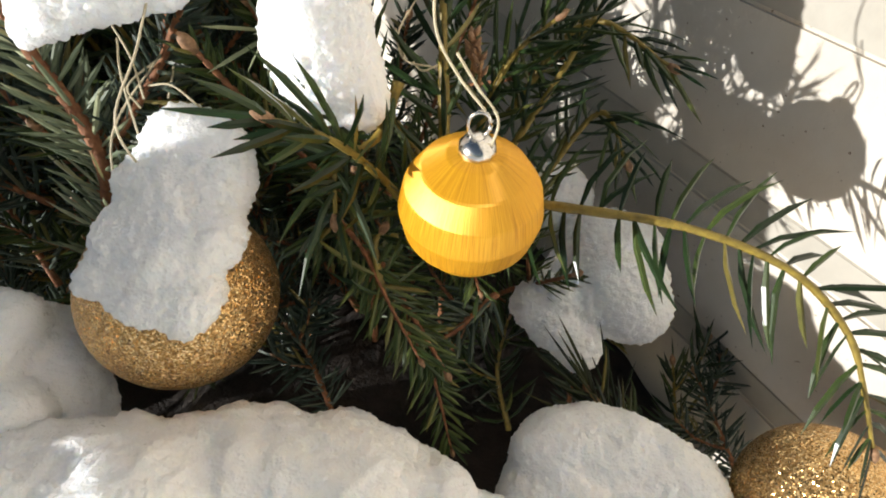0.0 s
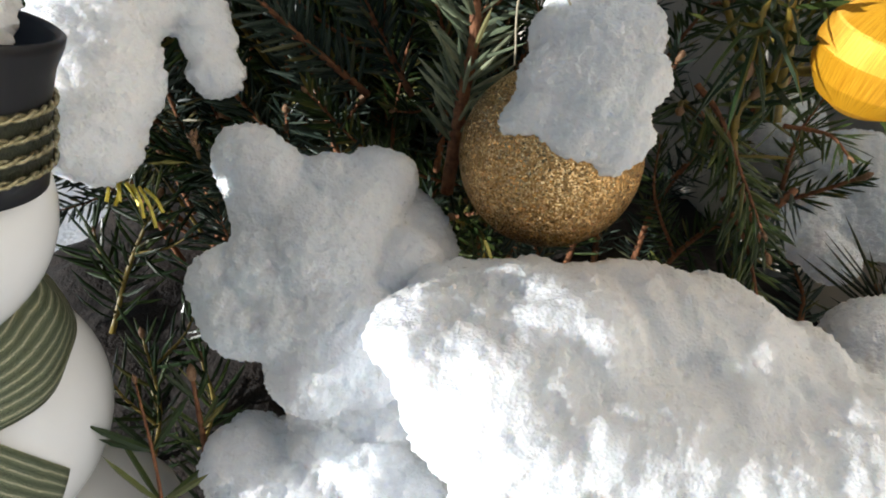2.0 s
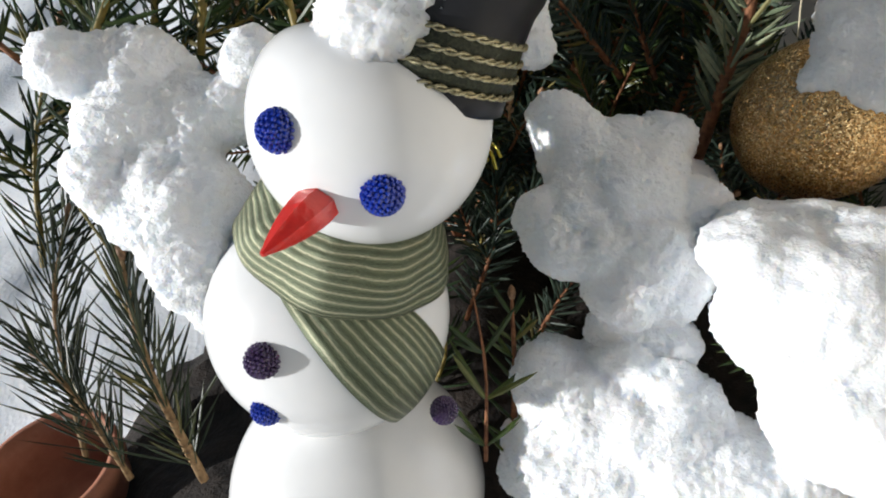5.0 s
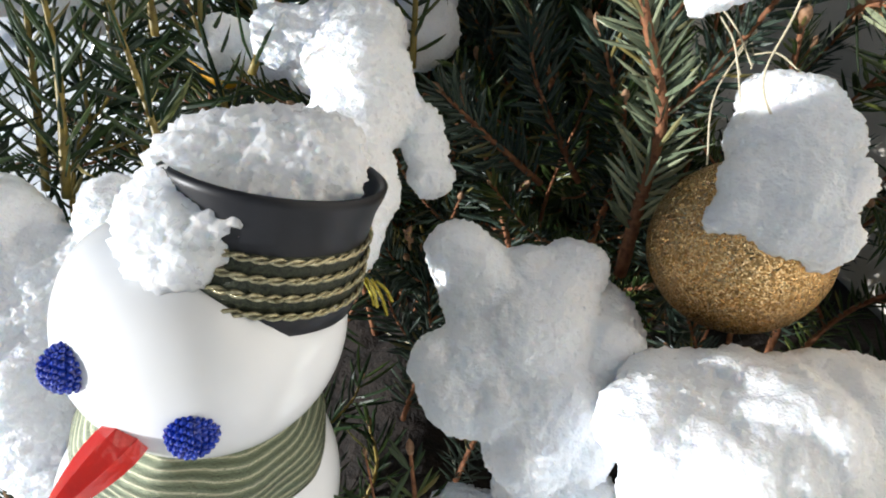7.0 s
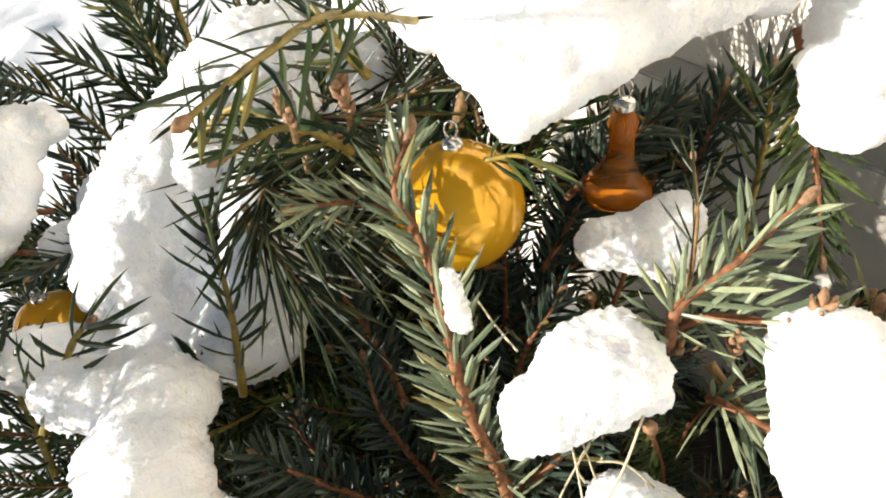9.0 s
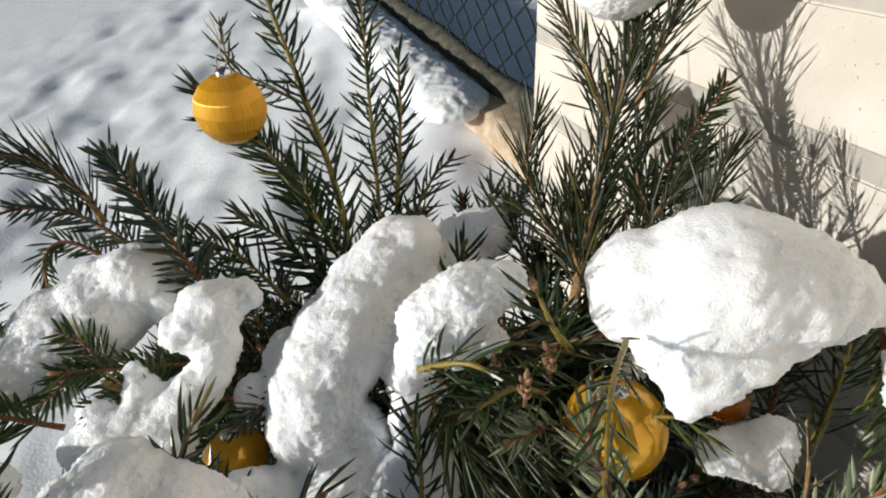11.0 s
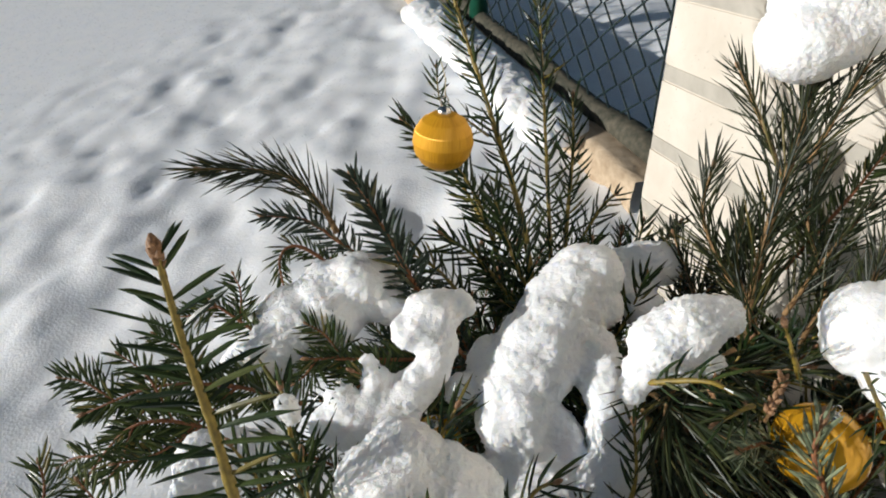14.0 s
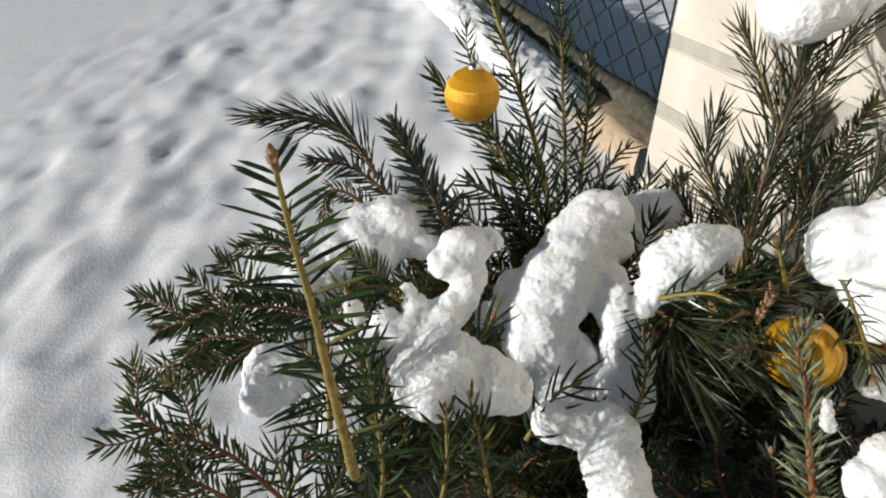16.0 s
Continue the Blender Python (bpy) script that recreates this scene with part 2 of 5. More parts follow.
def tube(path, radii, sides=6):
    """Verts and faces of a tapered tube along a path, closed at both ends."""
    verts, faces = [], []
    side = Vector((0.31, 0.77, 0.55))
    for i, p in enumerate(path):
        d = (path[min(i + 1, len(path) - 1)] - path[max(i - 1, 0)]).normalized()
        a = d.cross(side).normalized()
        b = d.cross(a)
        for k in range(sides):
            w = 2 * math.pi * k / sides
            verts.append(p + (a * math.cos(w) + b * math.sin(w)) * radii[i])
        if i:
            o = (i - 1) * sides
            for k in range(sides):
                q = (k + 1) % sides
                faces.append((o + k, o + q, o + sides + q, o + sides + k))
    faces.append(tuple(range(sides))[::-1])
    faces.append(tuple(len(verts) - sides + k for k in range(sides)))
    return verts, faces


def smooth_path(points, steps):
    """A curve through the points (Catmull-Rom)."""
    p = [Vector(q) for q in points]
    p = [p[0] * 2 - p[1], *p, p[-1] * 2 - p[-2]]
    out = []
    for i in range(1, len(p) - 2):
        for k in range(steps):
            t = k / steps
            a, b, c, d = p[i - 1:i + 3]
            out.append(0.5 * (2 * b + (c - a) * t + (2 * a - 5 * b + 4 * c - d) * t * t + (3 * b - a - 3 * c + d) * t ** 3))
    out.append(p[-2])
    return out


KINDS = {  # needle length, half width, spacing, angle from the stem, flatness of the spray, curl, needles per ring, needle, bark
    "spruce": (0.016, 0.00072, 0.0014, 58, 0.75, 0.05, 5, BLUE_SPRUCE, BARK_RED),
    "silver": (0.017, 0.00075, 0.0017, 52, 0.55, 0.10, 5, SILVER, BARK_RED),
    "yew": (0.023, 0.00100, 0.0029, 60, 0.80, 0.50, 3, YEW, BARK_OLIVE),
    "sparse": (0.022, 0.00100, 0.0040, 80, 0.10, 0.40, 2, YEW, BARK_OLIVE),
    "shoot": (0.022, 0.00075, 0.0036, 84, 0.10, -0.16, 2, YEW, BARK_OLIVE),
    "pine": (0.034, 0.00060, 0.0022, 36, 0.9, 0.16, 4, PINE, BARK_TAN),
    "fir": (0.014, 0.00065, 0.0016, 55, 0.45, 0.10, 4, FIR, BARK_RED),
}
WORDS = {
    "spruce": ("spruce_branch", "blue-green spruce branch with a rough reddish stem"),
    "silver": ("spruce_branch", "silvery spruce branch with dense stiff needles"),
    "yew": ("yew_branch", "dark glossy yew branch with flat curved needles"),
    "sparse": ("yew_branch", "olive yew twig with sparse drooping flat needles"),
    "shoot": ("yew_branch", "upright olive yew shoot with sparse arching flat needles"),
    "pine": ("pine_branch", "green pine branch with long stiff needles"),
    "fir": ("fir_branch", "fresh green fir spray with short needles"),
}


def branch(kind, points, thick=0.0016, size=1.0, density=1.0, start=0.1, twigs=0, bud=True, seed=0):
    """A conifer branch: a tapered stem, side twigs and needles set round them."""
    rnd = random.Random(seed * 77 + 5)
    length, half, space, angle, flat, curl, ring, needle_mat, bark = KINDS[kind]
    length, half = length * size, half * size
    name, label = WORDS[kind]
    stems = [(smooth_path(points, 7), thick, start)]
    main = stems[0][0]
    total = sum((a - b).length for a, b in zip(main, main[1:]))
    for k in range(twigs):
        i = int(len(main) * (0.25 + 0.65 * (k + 0.5) / twigs))
        d = (main[min(i + 1, len(main) - 1)] - main[i - 1]).normalized()
        s = d.cross(Vector((0.2, -0.6, 0.75))).normalized() * (1 if k % 2 else -1)
        run = total * (0.42 - 0.25 * k / twigs) * rnd.uniform(0.8, 1.2)
        e = main[i] + (d * 0.75 + s * 0.7 + Vector((0, 0, rnd.uniform(-0.2, 0.25)))) * run
        mid = (main[i] + e) / 2 + s * run * 0.12
        stems.append((smooth_path([main[i], mid, e], 5), thick * 0.6, 0.05))
    e = root(name, points[0], label, "branch", "conifer branches")
    o = Vector(points[0])
    sv, sf, nv, nf, buds = [], [], [], [], []
    for path, fat, begin in stems:
        count = len(path)
        radii = [fat * (1 - 0.62 * i / (count - 1)) * rnd.uniform(0.9, 1.12) for i in range(count)]
        v, f = tube([p - o for p in path], radii, 6)
        f = [tuple(q + len(sv) for q in x) for x in f]
        sv += v
        sf += f
        run = [0.0]
        for a, b in zip(path, path[1:]):
            run.append(run[-1] + (b - a).length)
        s = run[-1] * begin
        turn = rnd.uniform(0, 6.28)
        while s < run[-1]:
            i = max(k for k in range(count) if run[k] <= s + 1e-9)
            i = min(i, count - 2)
            u = (s - run[i]) / max(run[i + 1] - run[i], 1e-9)
            p = path[i].lerp(path[i + 1], u) - o
            d = (path[i + 1] - path[i]).normalized()
            a = d.cross(Vector((0.15, -0.72, 0.68))).normalized()
            b = a.cross(d)
            near_tip = s / run[-1]
            for k in range(ring):
                turn += 2.4
                w = turn + rnd.uniform(-0.35, 0.35)
                x, y = math.cos(w), math.sin(w) * (flat + 0.05)
                h = math.hypot(x, y)
                out = (a * (x / h) + b * (y / h)).normalized()
                if flat < 0.5:
                    out = (a * (1 if x > 0 else -1) + b * (y * 1.1 + rnd.uniform(-0.25, 0.25))).normalized()
                ang = radians(angle + rnd.uniform(-18, 18)) * (1 - 0.45 * near_tip ** 3)
                way = d * math.cos(ang) + out * math.sin(ang)
                ln = length * rnd.uniform(0.62, 1.15) * (1 - 0.35 * near_tip ** 4)
                bend = (d * 1.0 + Vector((0, 0, -0.35))) * curl * ln * rnd.uniform(0.3, 1.3)
                across = way.cross(b if abs(way.dot(b)) < 0.85 else a).normalized()
                across = (across + way.cross(across) * rnd.uniform(-0.6, 0.6)).normalized()
                up = across.cross(way)
                base = p + out * radii[i] * 0.8
                q = len(nv)
                for t_, wd in ((0.0, 0.55), (0.3, 1.0), (0.72, 0.9)):
                    c = base + way * (ln * t_) + bend * (t_ * t_)
                    nv.extend((c - across * half * wd, c + up * half * 0.55 * wd, c + across * half * wd))
                nv.append(base + way * ln + bend)
                for g in (0, 3):
                    nf.extend(((q + g, q + g + 1, q + g + 4, q + g + 3), (q + g + 1, q + g + 2, q + g + 5, q + g + 4), (q + g + 2, q + g, q + g + 3, q + g + 5)))
                nf.extend(((q + 6, q + 7, q + 9), (q + 7, q + 8, q + 9), (q + 8, q + 6, q + 9)))
            s += space * ring / density * rnd.uniform(0.8, 1.2) * (0.5 if ring > 3 else 0.6)
        if bud:
            tip = path[-1] - o
            d = (path[-1] - path[-2]).normalized()
            v, f = tube([tip - d * fat, tip + d * fat * 0.3, tip + d * fat * 1.3, tip + d * fat * 2.3], [fat * 0.6, fat * 0.95, fat * 0.8, fat * 0.2], 8)
            buds.append((v, f))
    raw("stem", sv, sf, bark, e)
    tagged(raw("needles", nv, nf, needle_mat, e, smooth=False), kind="stuff")
    for v, f in buds:
        raw("bud", v, f, BUD, e, "brown scaly bud")
    return e


LUMPS = bpy.data.textures.new("snow lumps", "CLOUDS")
LUMPS.noise_scale, LUMPS.noise_depth = 0.026, 2
MIDS = bpy.data.textures.new("snow knobs", "CLOUDS")
MIDS.noise_scale, MIDS.noise_depth = 0.0085, 2
GRAINS = bpy.data.textures.new("snow grains", "CLOUDS")
GRAINS.noise_scale, GRAINS.noise_depth = 0.0020, 2


def snow(blobs, label, mat=SNOW, voxel=0.0010, rough=0.006, grain=0.0022, flat=0.85, crisp=1.45):
    """A clump of snow: overlapping rounded masses fused into one skin, with lumps and grains."""
    o = Vector(blobs[0][:3])
    full = list(blobs)
    for p, q in zip(blobs, blobs[1:]):
        gap = (Vector(p[:3]) - Vector(q[:3])).length
        if gap < 1.9 * (p[3] + q[3]):
            full.append([(u + w) / 2 for u, w in zip(p, q)])
    bm = bmesh.new()
    for x, y, z, r in full:
        m = Matrix.Translation(Vector((x, y, z)) - o) @ Matrix.Diagonal((r * 1.13, r * 1.13, r * 1.13 * flat, 1))
        bmesh.ops.create_icosphere(bm, subdivisions=3, radius=1.0, matrix=m)
    ob = finish("snow_clump", bm, mat)
    ob.location = o
    r = ob.modifiers.new("fuse", "REMESH")
    r.mode, r.voxel_size, r.use_smooth_shade = "VOXEL", voxel, True
    s = ob.modifiers.new("settle", "SMOOTH")
    s.factor, s.iterations = 0.7, 14
    for tex, amount in ((LUMPS, rough * 1.2), (MIDS, rough * 0.24), (GRAINS, grain * crisp)):
        d = ob.modifiers.new("relief", "DISPLACE")
        d.texture, d.strength, d.mid_level, d.texture_coords = tex, amount, 0.5, "GLOBAL"
    return tagged(ob, label, "snow", "snow clumps")


# ---- the setting ----
FENCE_U = Vector((-0.553, 0.833, 0)).normalized()
FENCE_A = Vector((0.004, 0.875, -0.188))
RISE = Vector((0, 0, 0.138))
def ground_height(x, y):
    ux, uy = FENCE_U.x, FENCE_U.y
    d = (x - FENCE_A.x) * -uy + (y - FENCE_A.y) * ux
    s = max(-1.2, min((x - FENCE_A.x) * ux + (y - FENCE_A.y) * uy, 2.5))
    h = FENCE_A.z + RISE.z * s - 0.035 - 0.17 * max(0.0, min(d - 0.14, 1.5))
    if d < 0.02:
        h = FENCE_A.z + RISE.z * s - 0.03 + 0.07 * min(max(-d, 0.0), 2.0)
    bed = math.exp(-(((x - 0.0) / 0.30) ** 4 + ((y - 0.27) / 0.36) ** 4))
    h = h * (1 - bed) + -0.36 * bed
    near = max(0.0, 1 - (math.hypot(x + 0.2, y - 0.6) / 1.45) ** 4)
    v = noise.noise(Vector((x * 3.1, y * 3.1, 0.3))) * 0.008 + noise.noise(Vector((x * 10, y * 10, 4))) * 0.0105 + noise.noise(Vector((x * 24, y * 24, 8))) * 0.0058 + noise.noise(Vector((x * 55, y * 55, 1))) * 0.0015
    dimple = noise.noise(Vector((x * 11 + 9, y * 11, 2)))
    v -= 0.022 * max(0.0, dimple - 0.15)
    return h + v * near * (1 - bed)


def build_ground():
    axis = sorted({round(s * (abs(k) / 75) ** 3.2 * 60 + c * 1.0, 5) for k in range(0, 76) for s in (-1, 1) for c in (0,)})
    fine = [i * 0.016 - 1.5 for i in range(0, 188)]
    xs = sorted([a - 0.2 for a in axis if abs(a) > 1.5] + fine)
    ys = sorted([a + 0.6 for a in axis if abs(a) > 1.5] + [f + 0.6 for f in fine])
    verts = [(x, y, ground_height(x, y)) for y in ys for x in xs]
    w = len(xs)
    faces = [(j * w + i, j * w + i + 1, (j + 1) * w + i + 1, (j + 1) * w + i) for j in range(len(ys) - 1) for i in range(w - 1)]
    g = raw("ground", verts, faces, GROUND_SNOW)
    tagged(g, "trodden white snow covering sloping ground", "ground", kind="structure")


build_ground()

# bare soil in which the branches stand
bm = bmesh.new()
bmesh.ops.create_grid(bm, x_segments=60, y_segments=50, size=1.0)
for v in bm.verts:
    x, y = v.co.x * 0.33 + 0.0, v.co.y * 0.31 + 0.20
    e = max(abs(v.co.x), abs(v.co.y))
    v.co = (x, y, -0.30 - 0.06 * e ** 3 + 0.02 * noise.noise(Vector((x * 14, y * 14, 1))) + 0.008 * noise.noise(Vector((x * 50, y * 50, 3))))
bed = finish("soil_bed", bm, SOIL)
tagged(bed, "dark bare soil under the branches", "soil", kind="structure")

# the wall runs obliquely behind the branches and ends in a free edge
WALL_A = Vector((-0.0217, 0.7005, 0))
WALL_U = Vector((0.476, -0.879, 0))
WALL_N = Vector((-0.879, -0.476, 0))


def slab(s0, s1, z0, z1, front, back, mat, name, parent=None, label="", lean=0.0, cut=0.003):
    bm = bmesh.new()
    bmesh.ops.create_cube(bm, size=1.0)
    for v in bm.verts:
        s = s0 if v.co.x < 0 else s1
        d = front if v.co.y > 0 else back
        z = z0 if v.co.z < 0 else z1
        v.co = WALL_A + WALL_U * s + WALL_N * d + Vector((0, 0, z))
    bmesh.ops.recalc_face_normals(bm, faces=bm.faces)
    bmesh.ops.bevel(bm, geom=bm.edges[:], offset=cut, segments=2, affect="EDGES")
    return finish(name, bm, mat, parent, label, smooth=False)


COURSES = (0.085, 0.0, -0.083, -0.168, -0.253)
wall = new("wall_east")
tagged(wall, "cream painted concrete wall with darker weathered courses", "wall", kind="structure")
edges = [0.70] + [z for c in COURSES for z in (c + 0.0085, c - 0.0085)] + [-0.60]
for k in range(len(edges) - 1):
    if k % 2 == 0:
        slab(0.0, 1.7, edges[k + 1], edges[k], 0.0, -0.11, CONCRETE, "panel", wall, cut=0.0015)
    else:
        slab(0.001, 1.7, edges[k + 1], edges[k], -0.0006, -0.109, COURSE, "course", wall, "darker recessed course", cut=0.0005)

# fence beyond the wall's edge
fence = root("chain_link_fence", FENCE_A, "green chain-link fence on a dark mossy wooden rail", "fence")


def fence_point(s, z):
    return FENCE_U * s + RISE * s + Vector((0, 0, z))


rail_path = [fence_point(-0.06 + 0.1 * k, 0.02 + 0.004 * math.sin(k * 2.1)) for k in range(22)]
v, f = tube(rail_path, [0.021 + 0.0025 * math.sin(k * 1.7) for k in range(22)], 10)
raw("rail", v, f, WOOD_DARK, fence, "dark mossy wooden bottom rail")
wv, wf = [], []
for k in range(-14, 34):
    for sgn in (1, -1):
        pts = []
        for j in range(25):
            z = 0.03 + 0.026 * j
            s = k * 0.062 + sgn * 0.031 * (abs((j % 4) - 2) - 1)
            if s < -0.02:
                continue
            pts.append(fence_point(s + 0.0008 * math.sin(j * 5 + k), z) + Vector((0.002 * sgn * math.cos(j * math.pi / 2), 0, 0)))
        if len(pts) > 3:
            v, f = tube(pts, [0.0019] * len(pts), 5)
            f = [tuple(q + len(wv) for q in x) for x in f]
            wv += v
            wf += f
tagged(raw("wire_mesh", wv, wf, WIRE, fence, "dark green coated wire mesh"), kind="stuff")
bm = bmesh.new()
bmesh.ops.create_cone(bm, segments=20, radius1=0.022, radius2=0.022, depth=0.8, cap_ends=True, matrix=Matrix.Translation(fence_point(0.62, 0.35)))
part("post", bm, GREEN, fence, "green round steel post")

# stone kerb under the rail
kerb = root("stone_kerb", FENCE_A, "rough tan stone kerb under the fence", "kerb")
bm = bmesh.new()
bmesh.ops.create_grid(bm, x_segments=70, y_segments=10, size=1.0)
for v in bm.verts:
    s, a = (v.co.x + 1) * 1.0 - 0.06, (v.co.y + 1) / 2
    p = fence_point(s, 0.0)
    side = Vector((-FENCE_U.y, FENCE_U.x, 0))
    off, z = (0.085 * min(a * 2, 1.0) - 0.02, 0.012 - 0.17 * max(a * 2 - 1, 0.0))
    q = p + side * off + Vector((0, 0, z))
    w = noise.noise(q * 22 + Vector((3, 1, 2))) * 0.008 + noise.noise(q * 60) * 0.003
    v.co = q + side * w + Vector((0, 0, w))
part("block", bm, STONE, kerb)
sn = [FENCE_A + fence_point(s, 0.0) + Vector((-FENCE_U.y, FENCE_U.x, 0)) * 0.085 for s in (0.14, 0.24, 0.34, 0.44, 0.54, 0.64, 0.74)]
tagged(snow([(p.x, p.y, p.z + 0.005, 0.055) for p in sn], "snow lying along the stone kerb by the fence", voxel=0.003, rough=0.009, grain=0.0022, flat=0.5), group="snow drifts")

# ---- snow on the branches ----
snow([(0.0450, 0.1560, -0.0985, 0.0110), (0.0520, 0.1520, -0.0995, 0.0115), (0.0400, 0.1450, -0.1040, 0.0115), (0.0545, 0.1420, -0.1035, 0.0110), (0.0470, 0.1380, -0.1060, 0.0125), (0.0345, 0.1310, -0.1110, 0.0100), (0.0470, 0.1260, -0.1130, 0.0115), (0.0570, 0.1300, -0.1090, 0.0090), (0.0300, 0.1230, -0.1165, 0.0085), (0.0410, 0.1180, -0.1190, 0.0090), (0.0520, 0.1165, -0.1190, 0.0085), (0.0500, 0.1125, -0.1240, 0.0045), (0.0570, 0.1140, -0.1190, 0.0045), (0.0240, 0.1215, -0.1180, 0.0055)],
     'tall cap of wet snow on a glitter ball', rough=0.0045)
snow([(0.0110, 0.0811, -0.1575, 0.0160), (0.0310, 0.0823, -0.1611, 0.0187), (0.0551, 0.0838, -0.1710, 0.0238), (0.0840, 0.0866, -0.1768, 0.0234), (0.1063, 0.0818, -0.1876, 0.0218), (0.0225, 0.0620, -0.1681, 0.0240), (0.0549, 0.0613, -0.1843, 0.0319), (0.0993, 0.0641, -0.1977, 0.0334), (0.1328, 0.0702, -0.2003, 0.0198), (0.0327, 0.0425, -0.1837, 0.0233), (0.0010, 0.0691, -0.1490, 0.0134), (0.0186, 0.0614, -0.1592, 0.0199), (0.0387, 0.0735, -0.1560, 0.0187), (0.0252, 0.0466, -0.1766, 0.0157), (0.0362, 0.0336, -0.1835, 0.0174)],
     'broad white bank of wet snow over low branches', voxel=0.0014, rough=0.009)
snow([(0.1600, 0.1108, -0.2015, 0.0156), (0.1789, 0.1103, -0.2050, 0.0179), (0.1974, 0.0999, -0.2152, 0.0210), (0.1614, 0.0950, -0.2126, 0.0226)],
     'rounded snow mound low between the branches')
snow([(0.1944, 0.2008, -0.1934, 0.0212), (0.2012, 0.1821, -0.2073, 0.0170), (0.1794, 0.1933, -0.2044, 0.0161), (0.1602, 0.1819, -0.2068, 0.0110), (0.1772, 0.1659, -0.2170, 0.0108), (0.1731, 0.2381, -0.1914, 0.0174)],
     'shaded snow lying deep against the wall', rough=0.0045)
snow([(-0.0571, 0.1252, -0.1350, 0.0101), (-0.0480, 0.1138, -0.1457, 0.0144), (-0.0183, 0.1250, -0.1454, 0.0113), (-0.0330, 0.1034, -0.1538, 0.0196), (-0.0602, 0.0932, -0.1566, 0.0108), (-0.0526, 0.0815, -0.1627, 0.0108), (-0.0264, 0.0843, -0.1633, 0.0151), (-0.0330, 0.0725, -0.1719, 0.0123), (-0.0084, 0.1010, -0.1553, 0.0109), (-0.0182, 0.0775, -0.1761, 0.0108), (-0.0086, 0.0836, -0.1687, 0.0089), (-0.0325, 0.0712, -0.1903, 0.0112), (-0.0142, 0.0711, -0.1937, 0.0102), (-0.0200, 0.1310, -0.1600, 0.0125), (-0.0100, 0.1360, -0.1690, 0.0115), (-0.0050, 0.1220, -0.1630, 0.0110), (-0.0020, 0.1130, -0.1730, 0.0110)],
     'lumpy shaded snow behind the figurine', rough=0.0045)
snow([(-0.0540, 0.0614, -0.2025, 0.0133), (-0.0415, 0.0538, -0.2144, 0.0195), (-0.0180, 0.0476, -0.2195, 0.0210), (-0.0532, 0.0389, -0.2291, 0.0174), (-0.0038, 0.0532, -0.2086, 0.0117), (-0.0326, 0.0665, -0.1940, 0.0110), (0.0062, 0.0444, -0.2213, 0.0156), (-0.0089, 0.0348, -0.2289, 0.0215), (0.0250, 0.0382, -0.2175, 0.0167)],
     'snow heaped low beside the figurine', rough=0.009)
snow([(-0.2139, 0.0908, -0.0985, 0.0130), (-0.1993, 0.0969, -0.1027, 0.0143), (-0.1875, 0.0991, -0.1060, 0.0086), (-0.1955, 0.0833, -0.1164, 0.0179), (-0.1727, 0.0906, -0.1164, 0.0143), (-0.1957, 0.0678, -0.1283, 0.0156), (-0.1750, 0.0662, -0.1383, 0.0186), (-0.1714, 0.0507, -0.1541, 0.0129), (-0.1657, 0.0443, -0.1630, 0.0074), (-0.1588, 0.1017, -0.1037, 0.0103)],
     'melting snow drift behind the figurine', rough=0.009)
snow([(-0.0860, 0.0715, -0.0660, 0.0118), (-0.0775, 0.0715, -0.0665, 0.0105), (-0.0920, 0.0690, -0.0645, 0.0100), (-0.0725, 0.0690, -0.0690, 0.0068), (-0.0830, 0.0600, -0.0695, 0.0082), (-0.0915, 0.0570, -0.0690, 0.0080), (-0.0975, 0.0640, -0.0640, 0.0085), (-0.0990, 0.0565, -0.0680, 0.0085), (-0.1050, 0.0555, -0.0705, 0.0066), (-0.1075, 0.0540, -0.0765, 0.0058), (-0.1030, 0.0500, -0.0760, 0.0056), (-0.0985, 0.0485, -0.0755, 0.0050), (-0.0930, 0.0500, -0.0720, 0.0046), (-0.1040, 0.0490, -0.0810, 0.0040), (-0.1075, 0.0610, -0.0715, 0.0078), (-0.1110, 0.0650, -0.0760, 0.0068), (-0.1120, 0.0565, -0.0790, 0.0058), (-0.1105, 0.0520, -0.0840, 0.0042)],
     'icy melting snow heaped on a top hat', mat=SNOW_ICY, voxel=0.0012, grain=0.003, rough=0.004, crisp=1.6)
snow([(-0.1034, 0.3310, -0.0279, 0.0213), (-0.1155, 0.3088, -0.0399, 0.0231), (-0.1287, 0.2806, -0.0517, 0.0245), (-0.1402, 0.2566, -0.0663, 0.0223), (-0.1434, 0.2435, -0.0794, 0.0183), (-0.1220, 0.2445, -0.0870, 0.0197), (-0.1196, 0.2222, -0.1020, 0.0236), (-0.1720, 0.2554, -0.0711, 0.0113), (-0.1563, 0.2150, -0.0968, 0.0139), (-0.1658, 0.2068, -0.0893, 0.0122), (-0.1581, 0.2763, -0.0628, 0.0137), (-0.0995, 0.2856, -0.0526, 0.0148), (-0.0872, 0.2616, -0.0648, 0.0155), (-0.0801, 0.2412, -0.0791, 0.0157), (-0.0962, 0.3152, -0.0422, 0.0148), (-0.0845, 0.2220, -0.0900, 0.0184)],
     'tall column of snow on a stub of branch', voxel=0.0014, rough=0.0075)
